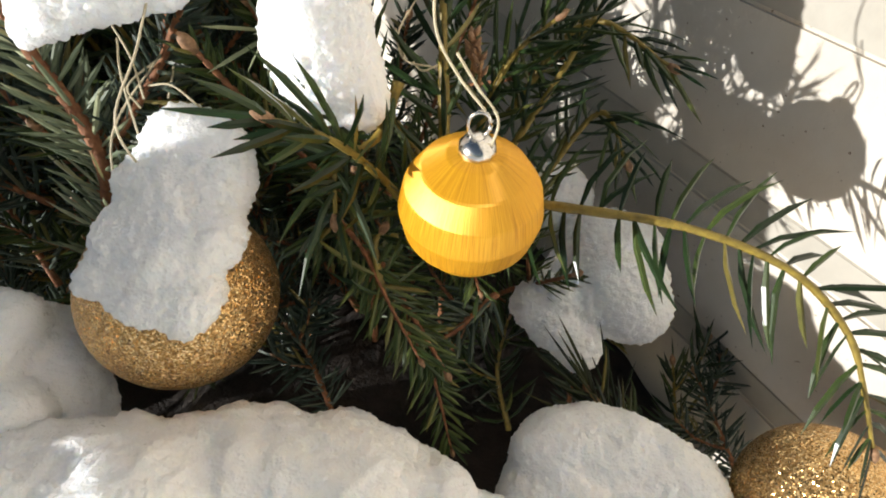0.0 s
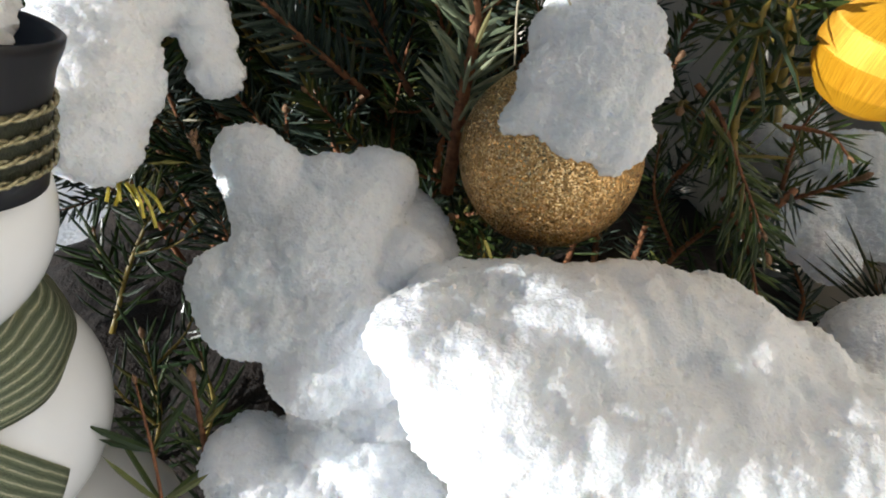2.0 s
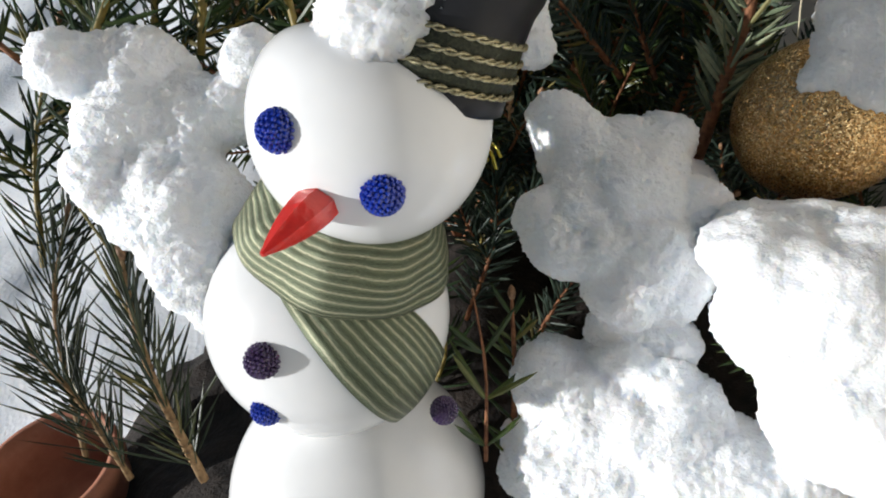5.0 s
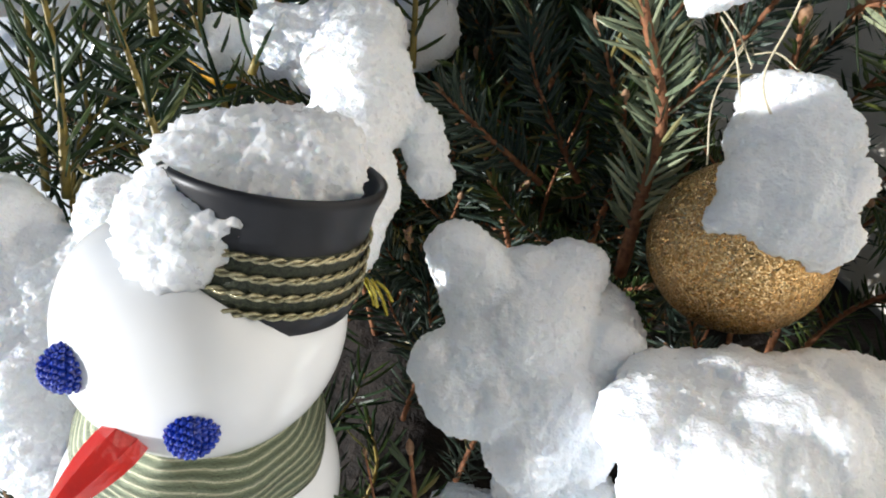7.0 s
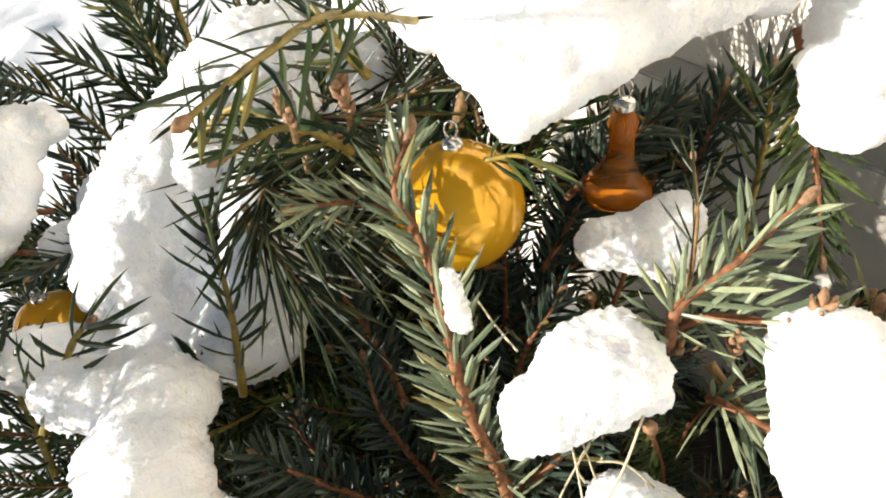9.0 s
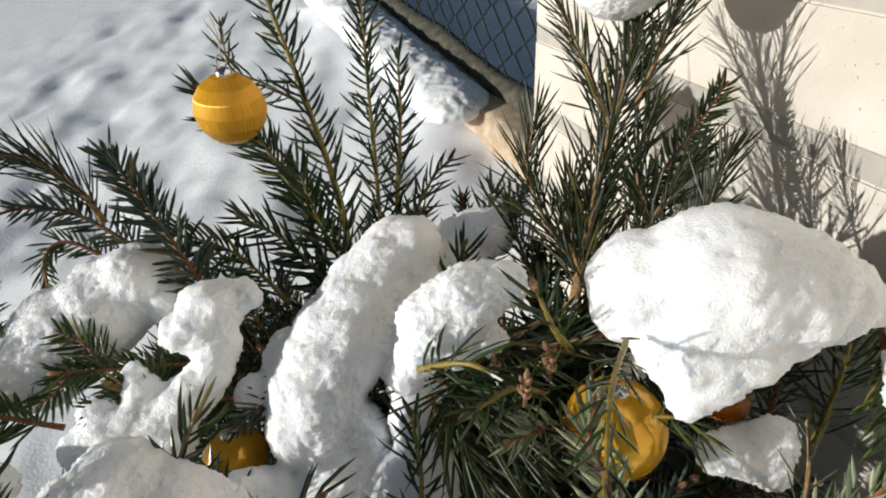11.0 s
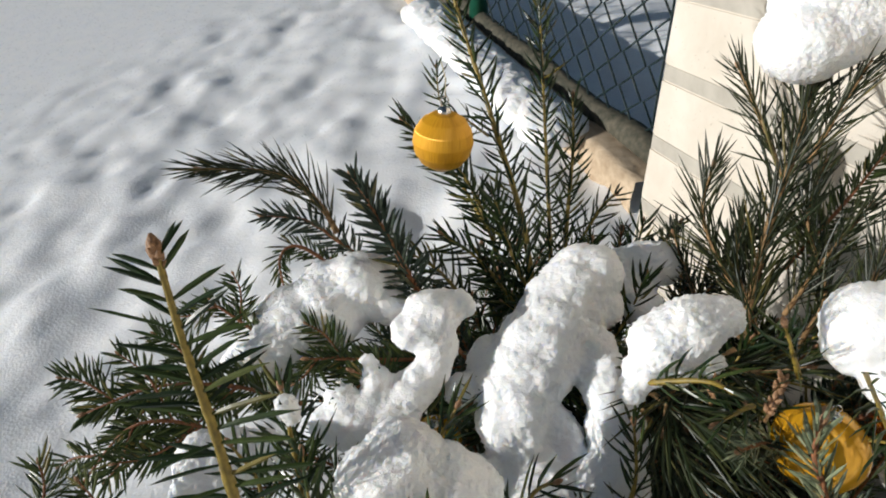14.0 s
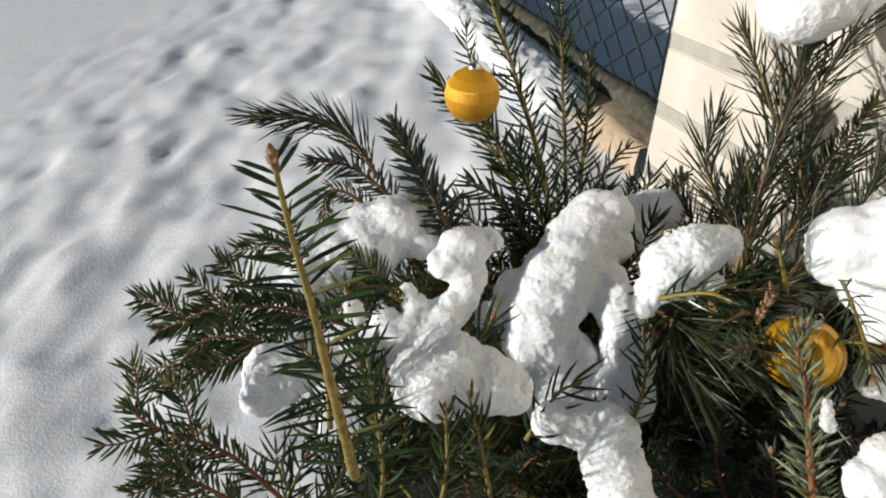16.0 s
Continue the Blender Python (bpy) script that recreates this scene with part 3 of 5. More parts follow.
snow([(-0.0959, 0.1646, -0.0817, 0.0145), (-0.0881, 0.1506, -0.0926, 0.0149), (-0.0949, 0.1323, -0.0983, 0.0160), (-0.0903, 0.1196, -0.1071, 0.0149), (-0.0906, 0.1072, -0.1194, 0.0099), (-0.0706, 0.1530, -0.1008, 0.0083), (-0.0673, 0.1402, -0.1143, 0.0076), (-0.0963, 0.1812, -0.0769, 0.0146), (-0.1249, 0.1834, -0.0772, 0.0117), (-0.1250, 0.1333, -0.1128, 0.0166), (-0.1326, 0.1223, -0.1204, 0.0134)],
     'lumpy snow column in front of dark branches', rough=0.009)
snow([(0.0264, 0.2268, 0.0365, 0.0223), (0.0481, 0.2303, 0.0288, 0.0210), (0.0035, 0.2291, 0.0316, 0.0170), (0.0698, 0.2336, 0.0208, 0.0138), (0.0153, 0.2116, 0.0132, 0.0130), (0.0337, 0.2181, 0.0138, 0.0161), (0.0178, 0.2040, 0.0000, 0.0076), (-0.0025, 0.2242, 0.0204, 0.0102), (0.0844, 0.2359, 0.0161, 0.0089), (0.0513, 0.2245, 0.0162, 0.0128)],
     'big rounded snow mass on a bent branch', voxel=0.0018)
snow([(0.0335, 0.1713, -0.0542, 0.0114), (0.0433, 0.1710, -0.0561, 0.0102), (0.0217, 0.1627, -0.0607, 0.0095), (0.0173, 0.1583, -0.0660, 0.0053), (0.0400, 0.1770, -0.0500, 0.0072), (0.0488, 0.1680, -0.0611, 0.0057), (0.0289, 0.1662, -0.0587, 0.0099)],
     'snow cushion on a spruce twig', flat=0.75)
snow([(0.0450, 0.2247, -0.0562, 0.0083), (0.0563, 0.2261, -0.0577, 0.0108), (0.0689, 0.2306, -0.0501, 0.0083), (0.0649, 0.2228, -0.0602, 0.0092)],
     'small grey snow patch deep in the branches')
snow([(0.1000, 0.2270, -0.0030, 0.0068), (0.1040, 0.2212, -0.0155, 0.0091), (0.1127, 0.2385, 0.0025, 0.0140), (0.1089, 0.2501, 0.0144, 0.0079)],
     'snow clump on a fresh fir branch')
snow([(-0.2656, 0.2900, -0.0367, 0.0229), (-0.2478, 0.2975, -0.0309, 0.0229), (-0.2805, 0.2727, -0.0486, 0.0270), (-0.2957, 0.2586, -0.0578, 0.0245), (-0.3082, 0.2486, -0.0652, 0.0175), (-0.2309, 0.2905, -0.0375, 0.0152)],
     'snow lying over low spruce twigs', voxel=0.0014, rough=0.0075)
snow([(-0.1901, 0.2746, -0.0283, 0.0138), (-0.2057, 0.2643, -0.0352, 0.0110), (-0.1862, 0.2619, -0.0393, 0.0095), (-0.1893, 0.2496, -0.0512, 0.0101), (-0.2008, 0.2377, -0.0598, 0.0127), (-0.2152, 0.2248, -0.0674, 0.0139), (-0.2302, 0.2169, -0.0709, 0.0131), (-0.2390, 0.2276, -0.0558, 0.0086), (-0.2052, 0.2248, -0.0704, 0.0132), (-0.1773, 0.2823, -0.0262, 0.0090), (-0.2010, 0.2770, -0.0250, 0.0097), (-0.2175, 0.2364, -0.0566, 0.0100), (-0.2263, 0.2451, -0.0482, 0.0074), (-0.2441, 0.2174, -0.0695, 0.0112)],
     'thin ragged strip of snow on low twigs', voxel=0.0014, rough=0.0075)
snow([(-0.1848, 0.1728, -0.0358, 0.0191), (-0.1934, 0.1636, -0.0377, 0.0182), (-0.1661, 0.1734, -0.0407, 0.0159), (-0.1528, 0.1748, -0.0481, 0.0129)],
     'rounded snow clump among yew tips', rough=0.0075)
snow([(-0.0712, 0.2400, -0.0017, 0.0135), (-0.0586, 0.2456, 0.0064, 0.0140), (-0.0465, 0.2495, 0.0084, 0.0106), (-0.0779, 0.2323, -0.0148, 0.0091), (-0.0490, 0.2381, -0.0079, 0.0073), (-0.0826, 0.2273, -0.0225, 0.0063)],
     'crystalline snow clump on a pine twig', grain=0.0026)
snow([(0.0161, 0.4204, 0.0981, 0.0259), (0.0364, 0.4303, 0.1066, 0.0259), (0.0246, 0.4361, 0.1189, 0.0270), (0.0061, 0.4145, 0.0923, 0.0144)],
     'snow cap on the tip of a pine branch', grain=0.0022)
snow([(-0.0562, 0.3634, -0.0373, 0.0144), (-0.0741, 0.3672, -0.0444, 0.0148), (-0.0674, 0.3377, -0.0540, 0.0148), (-0.0945, 0.3494, -0.0464, 0.0128)],
     "small snow lumps by the wall's foot", rough=0.0075)
snow([(-0.2940, 0.1765, -0.0653, 0.0166), (-0.2774, 0.1817, -0.0627, 0.0145), (-0.2972, 0.1642, -0.0723, 0.0116), (-0.2641, 0.1863, -0.0601, 0.0104)],
     'low snow patch under fir sprays')
snow([(-0.2296, 0.1632, 0.0092, 0.0041), (-0.2261, 0.1609, 0.0047, 0.0036)],
     'little icy crumb of snow on a yew tip', mat=SNOW_ICY, voxel=0.001, rough=0.003)
snow([(0.0004, 0.1813, -0.0319, 0.0024), (0.0021, 0.1779, -0.0402, 0.0031), (0.0027, 0.1754, -0.0436, 0.0028)],
     'icy drop of snow on a spruce stem', mat=SNOW_ICY, voxel=0.0009, rough=0.003)
snow([(0.0873, 0.1695, -0.0480, 0.0120), (0.0886, 0.1610, -0.0572, 0.0125), (0.0890, 0.1564, -0.0667, 0.0125), (0.0925, 0.1527, -0.0761, 0.0110), (0.0967, 0.1502, -0.0815, 0.0080)],
     "block of snow hanging on a spruce branch")

# ---- ornaments ----
def uv_ball(radius, rings=40, segs=64, squash=1.0):
    bm = bmesh.new()
    bmesh.ops.create_uvsphere(bm, u_segments=segs, v_segments=rings, radius=radius)
    for v in bm.verts:
        v.co.z *= squash
    return bm


def cap_and_loop(e, radius, tilt=0.0, size=1.0):
    """The silvered cap with its wire loop on top of a ball."""
    bm = bmesh.new()
    prof = [(0.0052, -0.0012), (0.0054, 0.0008), (0.0050, 0.0022), (0.0036, 0.0038), (0.0012, 0.0046)]
    rings = []
    for r, z in prof:
        ring = []
        for k in range(20):
            w = 2 * math.pi * k / 20
            rr = r * size * (1 + 0.05 * (k % 2))
            ring.append(bm.verts.new((rr * math.cos(w), rr * math.sin(w), radius + z * size)))
        rings.append(ring)
    for a, b in zip(rings, rings[1:]):
        for k in range(20):
            bm.faces.new((a[k], a[(k + 1) % 20], b[(k + 1) % 20], b[k]))
    bm.faces.new(rings[-1])
    cap = part("cap", bm, SILVER_METAL, e, "crimped silver cap")
    pts = [Vector((0.0031 * size * math.cos(w), 0.0008, radius + (0.0078 + 0.0042 * math.sin(w)) * size)) for w in [2 * math.pi * k / 18 for k in range(19)]]
    v, f = tube(pts, [0.0006 * size] * 19, 6)
    raw("loop", v, f, SILVER_METAL, cap)


def thread(e, points, fat=0.00035):
    p = smooth_path(points, 6)
    v, f = tube(p, [fat] * len(p), 5)
    raw("thread", v, f, THREAD, e, "pale hanging thread")


def glitter_ball(place, radius, label, tilt):
    e = root("glitter_ball", place, label, "ornament", "gold glitter balls")
    e.rotation_euler = [radians(a) for a in tilt]
    part("ball", uv_ball(radius, 60, 96), GLITTER, e)
    cap_and_loop(e, radius, size=1.35)
    return e


def silk_ball(place, radius, label, tilt, name="silk_ball"):
    """A ball wound with silk thread over a foam core with flat facets: the facets show as level bands."""
    e = root(name, place, label, "ornament", "gold silk balls")
    e.rotation_euler = [radians(a) for a in tilt]
    bm = bmesh.new()
    rows, segs, prev = 8, 72, None
    prof = []
    for k in range(rows + 1):
        a = math.pi * k / rows
        a0, a1 = a - 0.02, a + 0.02
        if 0 < k < rows:
            prof += [(math.sin(a0), math.cos(a0)), (math.sin(a1), math.cos(a1))]
        else:
            prof.append((0.06, math.cos(a)))
    for r, z in prof:
        ring = []
        for k in range(segs):
            w = 2 * math.pi * k / segs
            ring.append(bm.verts.new((r * radius * math.cos(w), r * radius * math.sin(w), z * radius)))
        if prev:
            for k in range(segs):
                bm.faces.new((prev[k], ring[k], ring[(k + 1) % segs], prev[(k + 1) % segs]))
        else:
            bm.faces.new(ring)
        prev = ring
    bm.faces.new(prev[::-1])
    ball = part("ball", bm, SILK, e)
    me = ball.data
    me.polygons.foreach_set("use_smooth", [False] * len(me.polygons))
    cap_and_loop(e, radius * 0.985, size=0.85)
    return e



gold_big = glitter_ball((0.0372, 0.1340, -0.1393), 0.0293, "gold glitter ball hanging, topped with wet snow", (-8, 6, 0))
thread(gold_big, [(0, 0, 0.040), (-0.008, 0.004, 0.055), (-0.002, 0.012, 0.072), (0.003, 0.02, 0.09)])
glitter_ball((0.2528, 0.0949, -0.2143), 0.0300, "gold glitter ball with a silver cap beside the wall", (38, 14, 0))
silk_one = silk_ball((0.1264, 0.1340, -0.1028), 0.0192, "gold silk-wound ball with shiny bands on a thread", (4, 3, 0))
thread(silk_one, [(0.001, 0, 0.030), (-0.006, 0.004, 0.037), (-0.011, 0.008, 0.046), (-0.0105, 0.012, 0.062), (-0.010, 0.018, 0.085)])
thread(silk_one, [(0.003, -0.002, 0.021), (0.004, 0.0, 0.028), (-0.001, 0.003, 0.034), (-0.006, 0.005, 0.041)])
silk_two = silk_ball((-0.2048, 0.3680, 0.0426), 0.0205, "small gold silk-wound ball hanging from a yew tip", (2, 4, 30))
thread(silk_two, [(0, 0, 0.030), (0.001, 0.004, 0.040), (-0.001, 0.008, 0.05)])
e = root("gloss_ball", (0.0006, 0.2184, -0.0355), "glossy yellow ball with a silver cap behind a spruce stem", "ornament")
part("ball", uv_ball(0.0202), YELLOW_GLOSS, e)
cap_and_loop(e, 0.0200, size=0.6)
e = root("gloss_ball", (-0.1880, 0.2418, -0.1054), "glossy yellow ball half buried in branches", "ornament")
part("ball", uv_ball(0.017), YELLOW_GLOSS, e)
cap_and_loop(e, 0.017, size=0.6)
# amber glass bell: a turned body with a narrow neck
e = root("glass_bell", (0.0544, 0.2536, -0.0521), "amber glass bell ornament deep among dark branches", "ornament")
bm = bmesh.new()
prev = None
for r, z in ((0.0002, -0.006), (0.006, -0.006), (0.0125, -0.004), (0.0115, 0.000), (0.0075, 0.004), (0.0048, 0.010), (0.0042, 0.018), (0.0052, 0.024), (0.0030, 0.029), (0.0002, 0.030)):
    ring = [bm.verts.new((r * math.cos(k * math.pi / 14), r * math.sin(k * math.pi / 14), z)) for k in range(28)]
    if prev:
        for k in range(28):
            bm.faces.new((prev[k], prev[(k + 1) % 28], ring[(k + 1) % 28], ring[k]))
    prev = ring
part("body", bm, AMBER, e)
cap_and_loop(e, 0.0295, size=0.7)


# ---- snowman ----

def snowman():
    """One ceramic figurine: two-ball body, head, top hat with cords, beads, carrot nose and ribbon scarf."""
    o = Vector((-0.1277, 0.0485, -0.1765))
    verts, faces, mats, uvs = [], [], [], {}

    def take(v, f, m):
        q = len(verts)
        verts.extend(Vector(p) - o for p in v)
        faces.extend(tuple(i + q for i in x) for x in f)
        mats.extend([m] * len(f))

    def ball(c, r, m, sub=4, squash=1.0, axis=(0, 0, 1)):
        bm = bmesh.new()
        bmesh.ops.create_icosphere(bm, subdivisions=sub, radius=r)
        turn = Vector((0, 0, 1)).rotation_difference(Vector(axis)).to_matrix()
        bm.verts.ensure_lookup_table()
        v = [Vector(c) + turn @ Vector((p.co.x, p.co.y, p.co.z * squash)) for p in bm.verts]
        f = [tuple(x.index for x in k.verts) for k in bm.faces]
        bm.free()
        take(v, f, m)

    head, waist, base = Vector((-0.1077, 0.0608, -0.1030)), Vector((-0.1313, 0.0543, -0.1720)), Vector((-0.1282, 0.0330, -0.2492))
    h0, h1 = Vector((-0.0935, 0.0633, -0.0950)), Vector((-0.0860, 0.0731, -0.0690))
    ball(head, 0.0322, 0, 6)
    # the crown of the head is pressed down under the hat
    way = (h1 - h0).normalized()
    for i, p in enumerate(verts):
        s = (p + o - h0).dot(way) + 0.002
        if s > 0:
            verts[i] = p - way * s * 0.35 * min(1.0, s / 0.02)
    ball(waist, 0.0408, 0, 5)
    ball(base, 0.0500, 0, 5)
    # top hat, open above
    ax = (h1 - h0)
    a = ax.normalized().cross(Vector((0.2, 0.9, 0.3))).normalized()
    b = ax.normalized().cross(a)
    prof = [(0.0, 0.02), (0.0200, -0.04), (0.0212, -0.02), (0.0213, 0.10), (0.0214, 0.5), (0.0224, 0.80), (0.0238, 0.95), (0.0240, 1.0), (0.0232, 1.02), (0.0220, 0.98), (0.0204, 0.60), (0.0, 0.58)]
    v, f = [], []
    for i, (r, s) in enumerate(prof):
        for k in range(48):
            w = 2 * math.pi * k / 48
            v.append(h0 + ax * s + (a * math.cos(w) + b * math.sin(w)) * max(r, 0.0002))
        if i:
            f += [((i - 1) * 48 + k, (i - 1) * 48 + (k + 1) % 48, i * 48 + (k + 1) % 48, i * 48 + k) for k in range(48)]
    take(v, f, 1)
    v, f = [], []
    for i, (r, s) in enumerate(((0.0212, 0.13), (0.0218, 0.14), (0.0219, 0.30), (0.0218, 0.45), (0.0219, 0.57), (0.0219, 0.60), (0.0212, 0.61))):
        v += [h0 + ax * s + (a * math.cos(2 * math.pi * k / 48) + b * math.sin(2 * math.pi * k / 48)) * r for k in range(48)]
        if i:
            f += [((i - 1) * 48 + k, (i - 1) * 48 + (k + 1) % 48, i * 48 + (k + 1) % 48, i * 48 + k) for k in range(48)]
    take(v, f, 7)
    for s in (0.17, 0.31, 0.44, 0.58):
        for strand in (0, 1):
            pts = []
            for k in range(121):
                w = 2 * math.pi * k / 120
                tw = k * 1.05 + strand * math.pi
                pts.append(h0 + ax * (s + 0.012 * math.sin(2 * w)) + (a * math.cos(w) + b * math.sin(w)) * (0.0221 + 0.0004 * math.cos(tw)) + ax.normalized() * 0.0005 * math.sin(tw))
            v, f = tube(pts, [0.00045] * 121, 5)
            take(v, f, 2)

    def bead(c, r, m):
        bm = bmesh.new()
        bmesh.ops.create_icosphere(bm, subdivisions=3, radius=r)
        spots = [p.co.copy() for p in bm.verts]
        bm.free()
        ball(c, r * 0.92, m, 3)
        for p in spots:
            ball(Vector(c) + p * 0.95, r * 0.145, m, 1)

    bead((-0.1206, 0.0348, -0.0907), 0.0050, 3)
    bead((-0.0978, 0.0307, -0.1040), 0.0050, 3)
    bead((-0.1361, 0.0184, -0.1529), 0.0050, 4)
    bead((-0.1394, 0.0159, -0.1730), 0.0048, 3)
    bead((-0.0903, 0.0335, -0.1930), 0.0045, 4)
    # carrot nose
    n0, n1 = Vector((-0.1120, 0.0325, -0.1065)), Vector((-0.1204, 0.0122, -0.1076))
    path = [n0.lerp(n1, k / 8) for k in range(9)]
    v, f = tube(path, [0.0046, 0.0050, 0.0052, 0.0050, 0.0045, 0.0038, 0.0029, 0.0018, 0.0006], 7)
    take(v, f, 5)
    # ribbon scarf: a wrap round the neck and one hanging end
    up = (head - waist).normalized()
    n = head.lerp(waist, 0.50)
    a = up.cross(Vector((0.1, 0.9, 0.2))).normalized()
    b = up.cross(a)
    v, f = [], []
    for i, (r, z) in enumerate(((0.0215, 0.0150), (0.0245, 0.0120), (0.0275, 0.0085), (0.0300, 0.004), (0.0316, 0.0005), (0.0328, -0.004), (0.0330, -0.0055), (0.0312, -0.0052))):
        for k in range(64):
            w = 2 * math.pi * k / 64
            wob = 0.0006 * math.sin(5 * w + i) + 0.0004 * math.sin(9 * w)
            v.append(n + (a * math.cos(w) + b * math.sin(w)) * (r + wob) + up * (z + 0.0015 * math.sin(w + 0.6)))
        if i:
            f += [((i - 1) * 64 + k, (i - 1) * 64 + (k + 1) % 64, i * 64 + (k + 1) % 64, i * 64 + k) for k in range(64)]
    first = len(faces)
    take(v, f, 6)
    for q in range(first, len(faces)):
        r, k = divmod(q - first, 64)
        uvs[q] = [(k / 6, r / 6), ((k + 1) / 6, r / 6), ((k + 1) / 6, (r + 1) / 6), (k / 6, (r + 1) / 6)]
    c00, c01 = Vector((-0.1330, 0.0313, -0.1371)), Vector((-0.1168, 0.0371, -0.1210))
    c10, c11 = Vector((-0.1089, 0.0325, -0.1911)), Vector((-0.0938, 0.0434, -0.1735))
    nu, nv_ = 26, 12
    v, f = [], []
    for layer in (0, 1):
        for i in range(nu + 1):
            for j in range(nv_ + 1):
                s, t = i / nu, j / nv_
                p = c00.lerp(c10, s).lerp(c01.lerp(c11, s), t)
                out = (p - waist).normalized()
                p = p + out * (0.0050 * math.sin(math.pi * s) + 0.0022 * math.sin(math.pi * t) - 0.0012 * layer + 0.0006 * math.sin(t * 14))
                if (p - waist).length < 0.0418 + 0.0012 * (1 - layer):
                    p = waist + out * (0.0418 + 0.0012 * (1 - layer))
                v.append(p)
    first = len(faces)
    w = nv_ + 1
    off = (nu + 1) * w
    grid = [(i * w + j, i * w + j + 1, (i + 1) * w + j + 1, (i + 1) * w + j) for i in range(nu) for j in range(nv_)]
    rim = [(i * w, (i + 1) * w, off + (i + 1) * w, off + i * w) for i in range(nu)] + [(i * w + nv_, off + i * w + nv_, off + (i + 1) * w + nv_, (i + 1) * w + nv_) for i in range(nu)] + [(nu * w + j, nu * w + j + 1, off + nu * w + j + 1, off + nu * w + j) for j in range(nv_)]
    take(v, grid + [tuple(off + k for k in x[::-1]) for x in grid] + rim, 6)
    for q in range(first, first + 2 * len(grid)):
        i, j = divmod((q - first) % len(grid), nv_)
        box = [(i / 5, j / 12), (i / 5, (j + 1) / 12), ((i + 1) / 5, (j + 1) / 12), ((i + 1) / 5, j / 12)]
        uvs[q] = box if q < first + len(grid) else box[::-1]
    me = bpy.data.meshes.new("snowman_figurine")
    me.from_pydata([tuple(p) for p in verts], [], faces)
    for m in (PORCELAIN, BLACK, GOLD_CORD, BLUE, PURPLE, RED, SCARF, HAT_BAND):
        me.materials.append(m)
    me.polygons.foreach_set("material_index", mats)
    me.polygons.foreach_set("use_smooth", [m not in (3, 4, 5) for m in mats])
    layer = me.uv_layers.new(name="weave")
    for q, box in uvs.items():
        for k, uv in zip(me.polygons[q].loop_indices, box):
            layer.data[k].uv = uv
    ob = new("snowman_figurine", me)
    ob.location = o
    tagged(ob, "white glazed snowman figurine with black top hat and green ribbon scarf", "figurine")


snowman()


# ---- branches ----
branch('sparse', [(0.1138, 0.1738, -0.1297), (0.1481, 0.1474, -0.1147), (0.1857, 0.1358, -0.1130), (0.2143, 0.1258, -0.1203), (0.2297, 0.1136, -0.1322), (0.2358, 0.1024, -0.1458), (0.2417, 0.0931, -0.1615)], thick=0.0017, start=0.2, seed=1)
branch('yew', [(0.1137, 0.1610, -0.1418), (0.1037, 0.1472, -0.1074), (0.0926, 0.1362, -0.0838), (0.0797, 0.1311, -0.0736)], thick=0.0016, start=0.15, seed=2)
branch('fir', [(0.0844, 0.1520, -0.1228), (0.0930, 0.1459, -0.1315), (0.1014, 0.1348, -0.1463), (0.1111, 0.1244, -0.1632)], thick=0.0011, size=1.1, seed=3)
branch('fir', [(0.1018, 0.1411, -0.1606), (0.1134, 0.1311, -0.1773), (0.1213, 0.1114, -0.2030)], thick=0.001, seed=4)
branch('yew', [(0.1195, 0.1610, -0.1419), (0.1191, 0.1795, -0.1039), (0.1189, 0.1912, -0.0833), (0.1192, 0.2001, -0.0665)], thick=0.0026, size=1.15, density=0.8, start=0.0, seed=5)
branch('yew', [(0.1556, 0.1967, -0.1491), (0.1753, 0.2011, -0.1183), (0.1824, 0.1799, -0.1251)], size=0.8, seed=6)
branch('yew', [(0.1433, 0.2093, -0.1233), (0.1688, 0.2153, -0.0910), (0.1944, 0.1950, -0.0973)], size=0.85, seed=7)
branch('yew', [(0.1389, 0.1937, -0.1381), (0.1619, 0.2084, -0.1043), (0.1768, 0.2238, -0.0830)], size=0.9, seed=8)
branch('pine', [(0.1966, 0.1245, -0.2324), (0.1800, 0.1341, -0.2095), (0.1743, 0.1356, -0.2011)], thick=0.0016, size=1.1, density=1.2, start=0.2, seed=9)
branch('yew', [(0.1010, 0.1678, -0.1486), (0.0843, 0.1565, -0.1320), (0.0791, 0.1457, -0.1288)], size=0.75, seed=10)
branch('yew', [(0.1134, 0.1858, -0.1317), (0.0956, 0.1903, -0.0999), (0.0927, 0.2004, -0.0836)], size=0.8, seed=11)
branch('yew', [(0.1304, 0.2014, -0.1307), (0.1414, 0.2051, -0.1002), (0.1572, 0.2069, -0.0852)], size=0.95, seed=12)
branch('fir', [(0.1178, 0.1514, -0.1375), (0.1267, 0.1409, -0.1342), (0.1299, 0.1314, -0.1365)], size=0.8, thick=0.0009, seed=13)
branch('spruce', [(0.1388, 0.1594, -0.1709), (0.1214, 0.1455, -0.1772), (0.1132, 0.1411, -0.1744)], size=1.1, seed=14)
branch('spruce', [(-0.0032, 0.1990, -0.1933), (0.0047, 0.1860, -0.1341), (-0.0013, 0.1842, -0.1055), (-0.0094, 0.1861, -0.0800)], thick=0.0018, size=1.15, seed=15)
branch('spruce', [(0.0078, 0.2068, -0.1861), (0.0166, 0.2133, -0.1058), (0.0317, 0.2182, -0.0726)], thick=0.0019, size=1.1, seed=16)
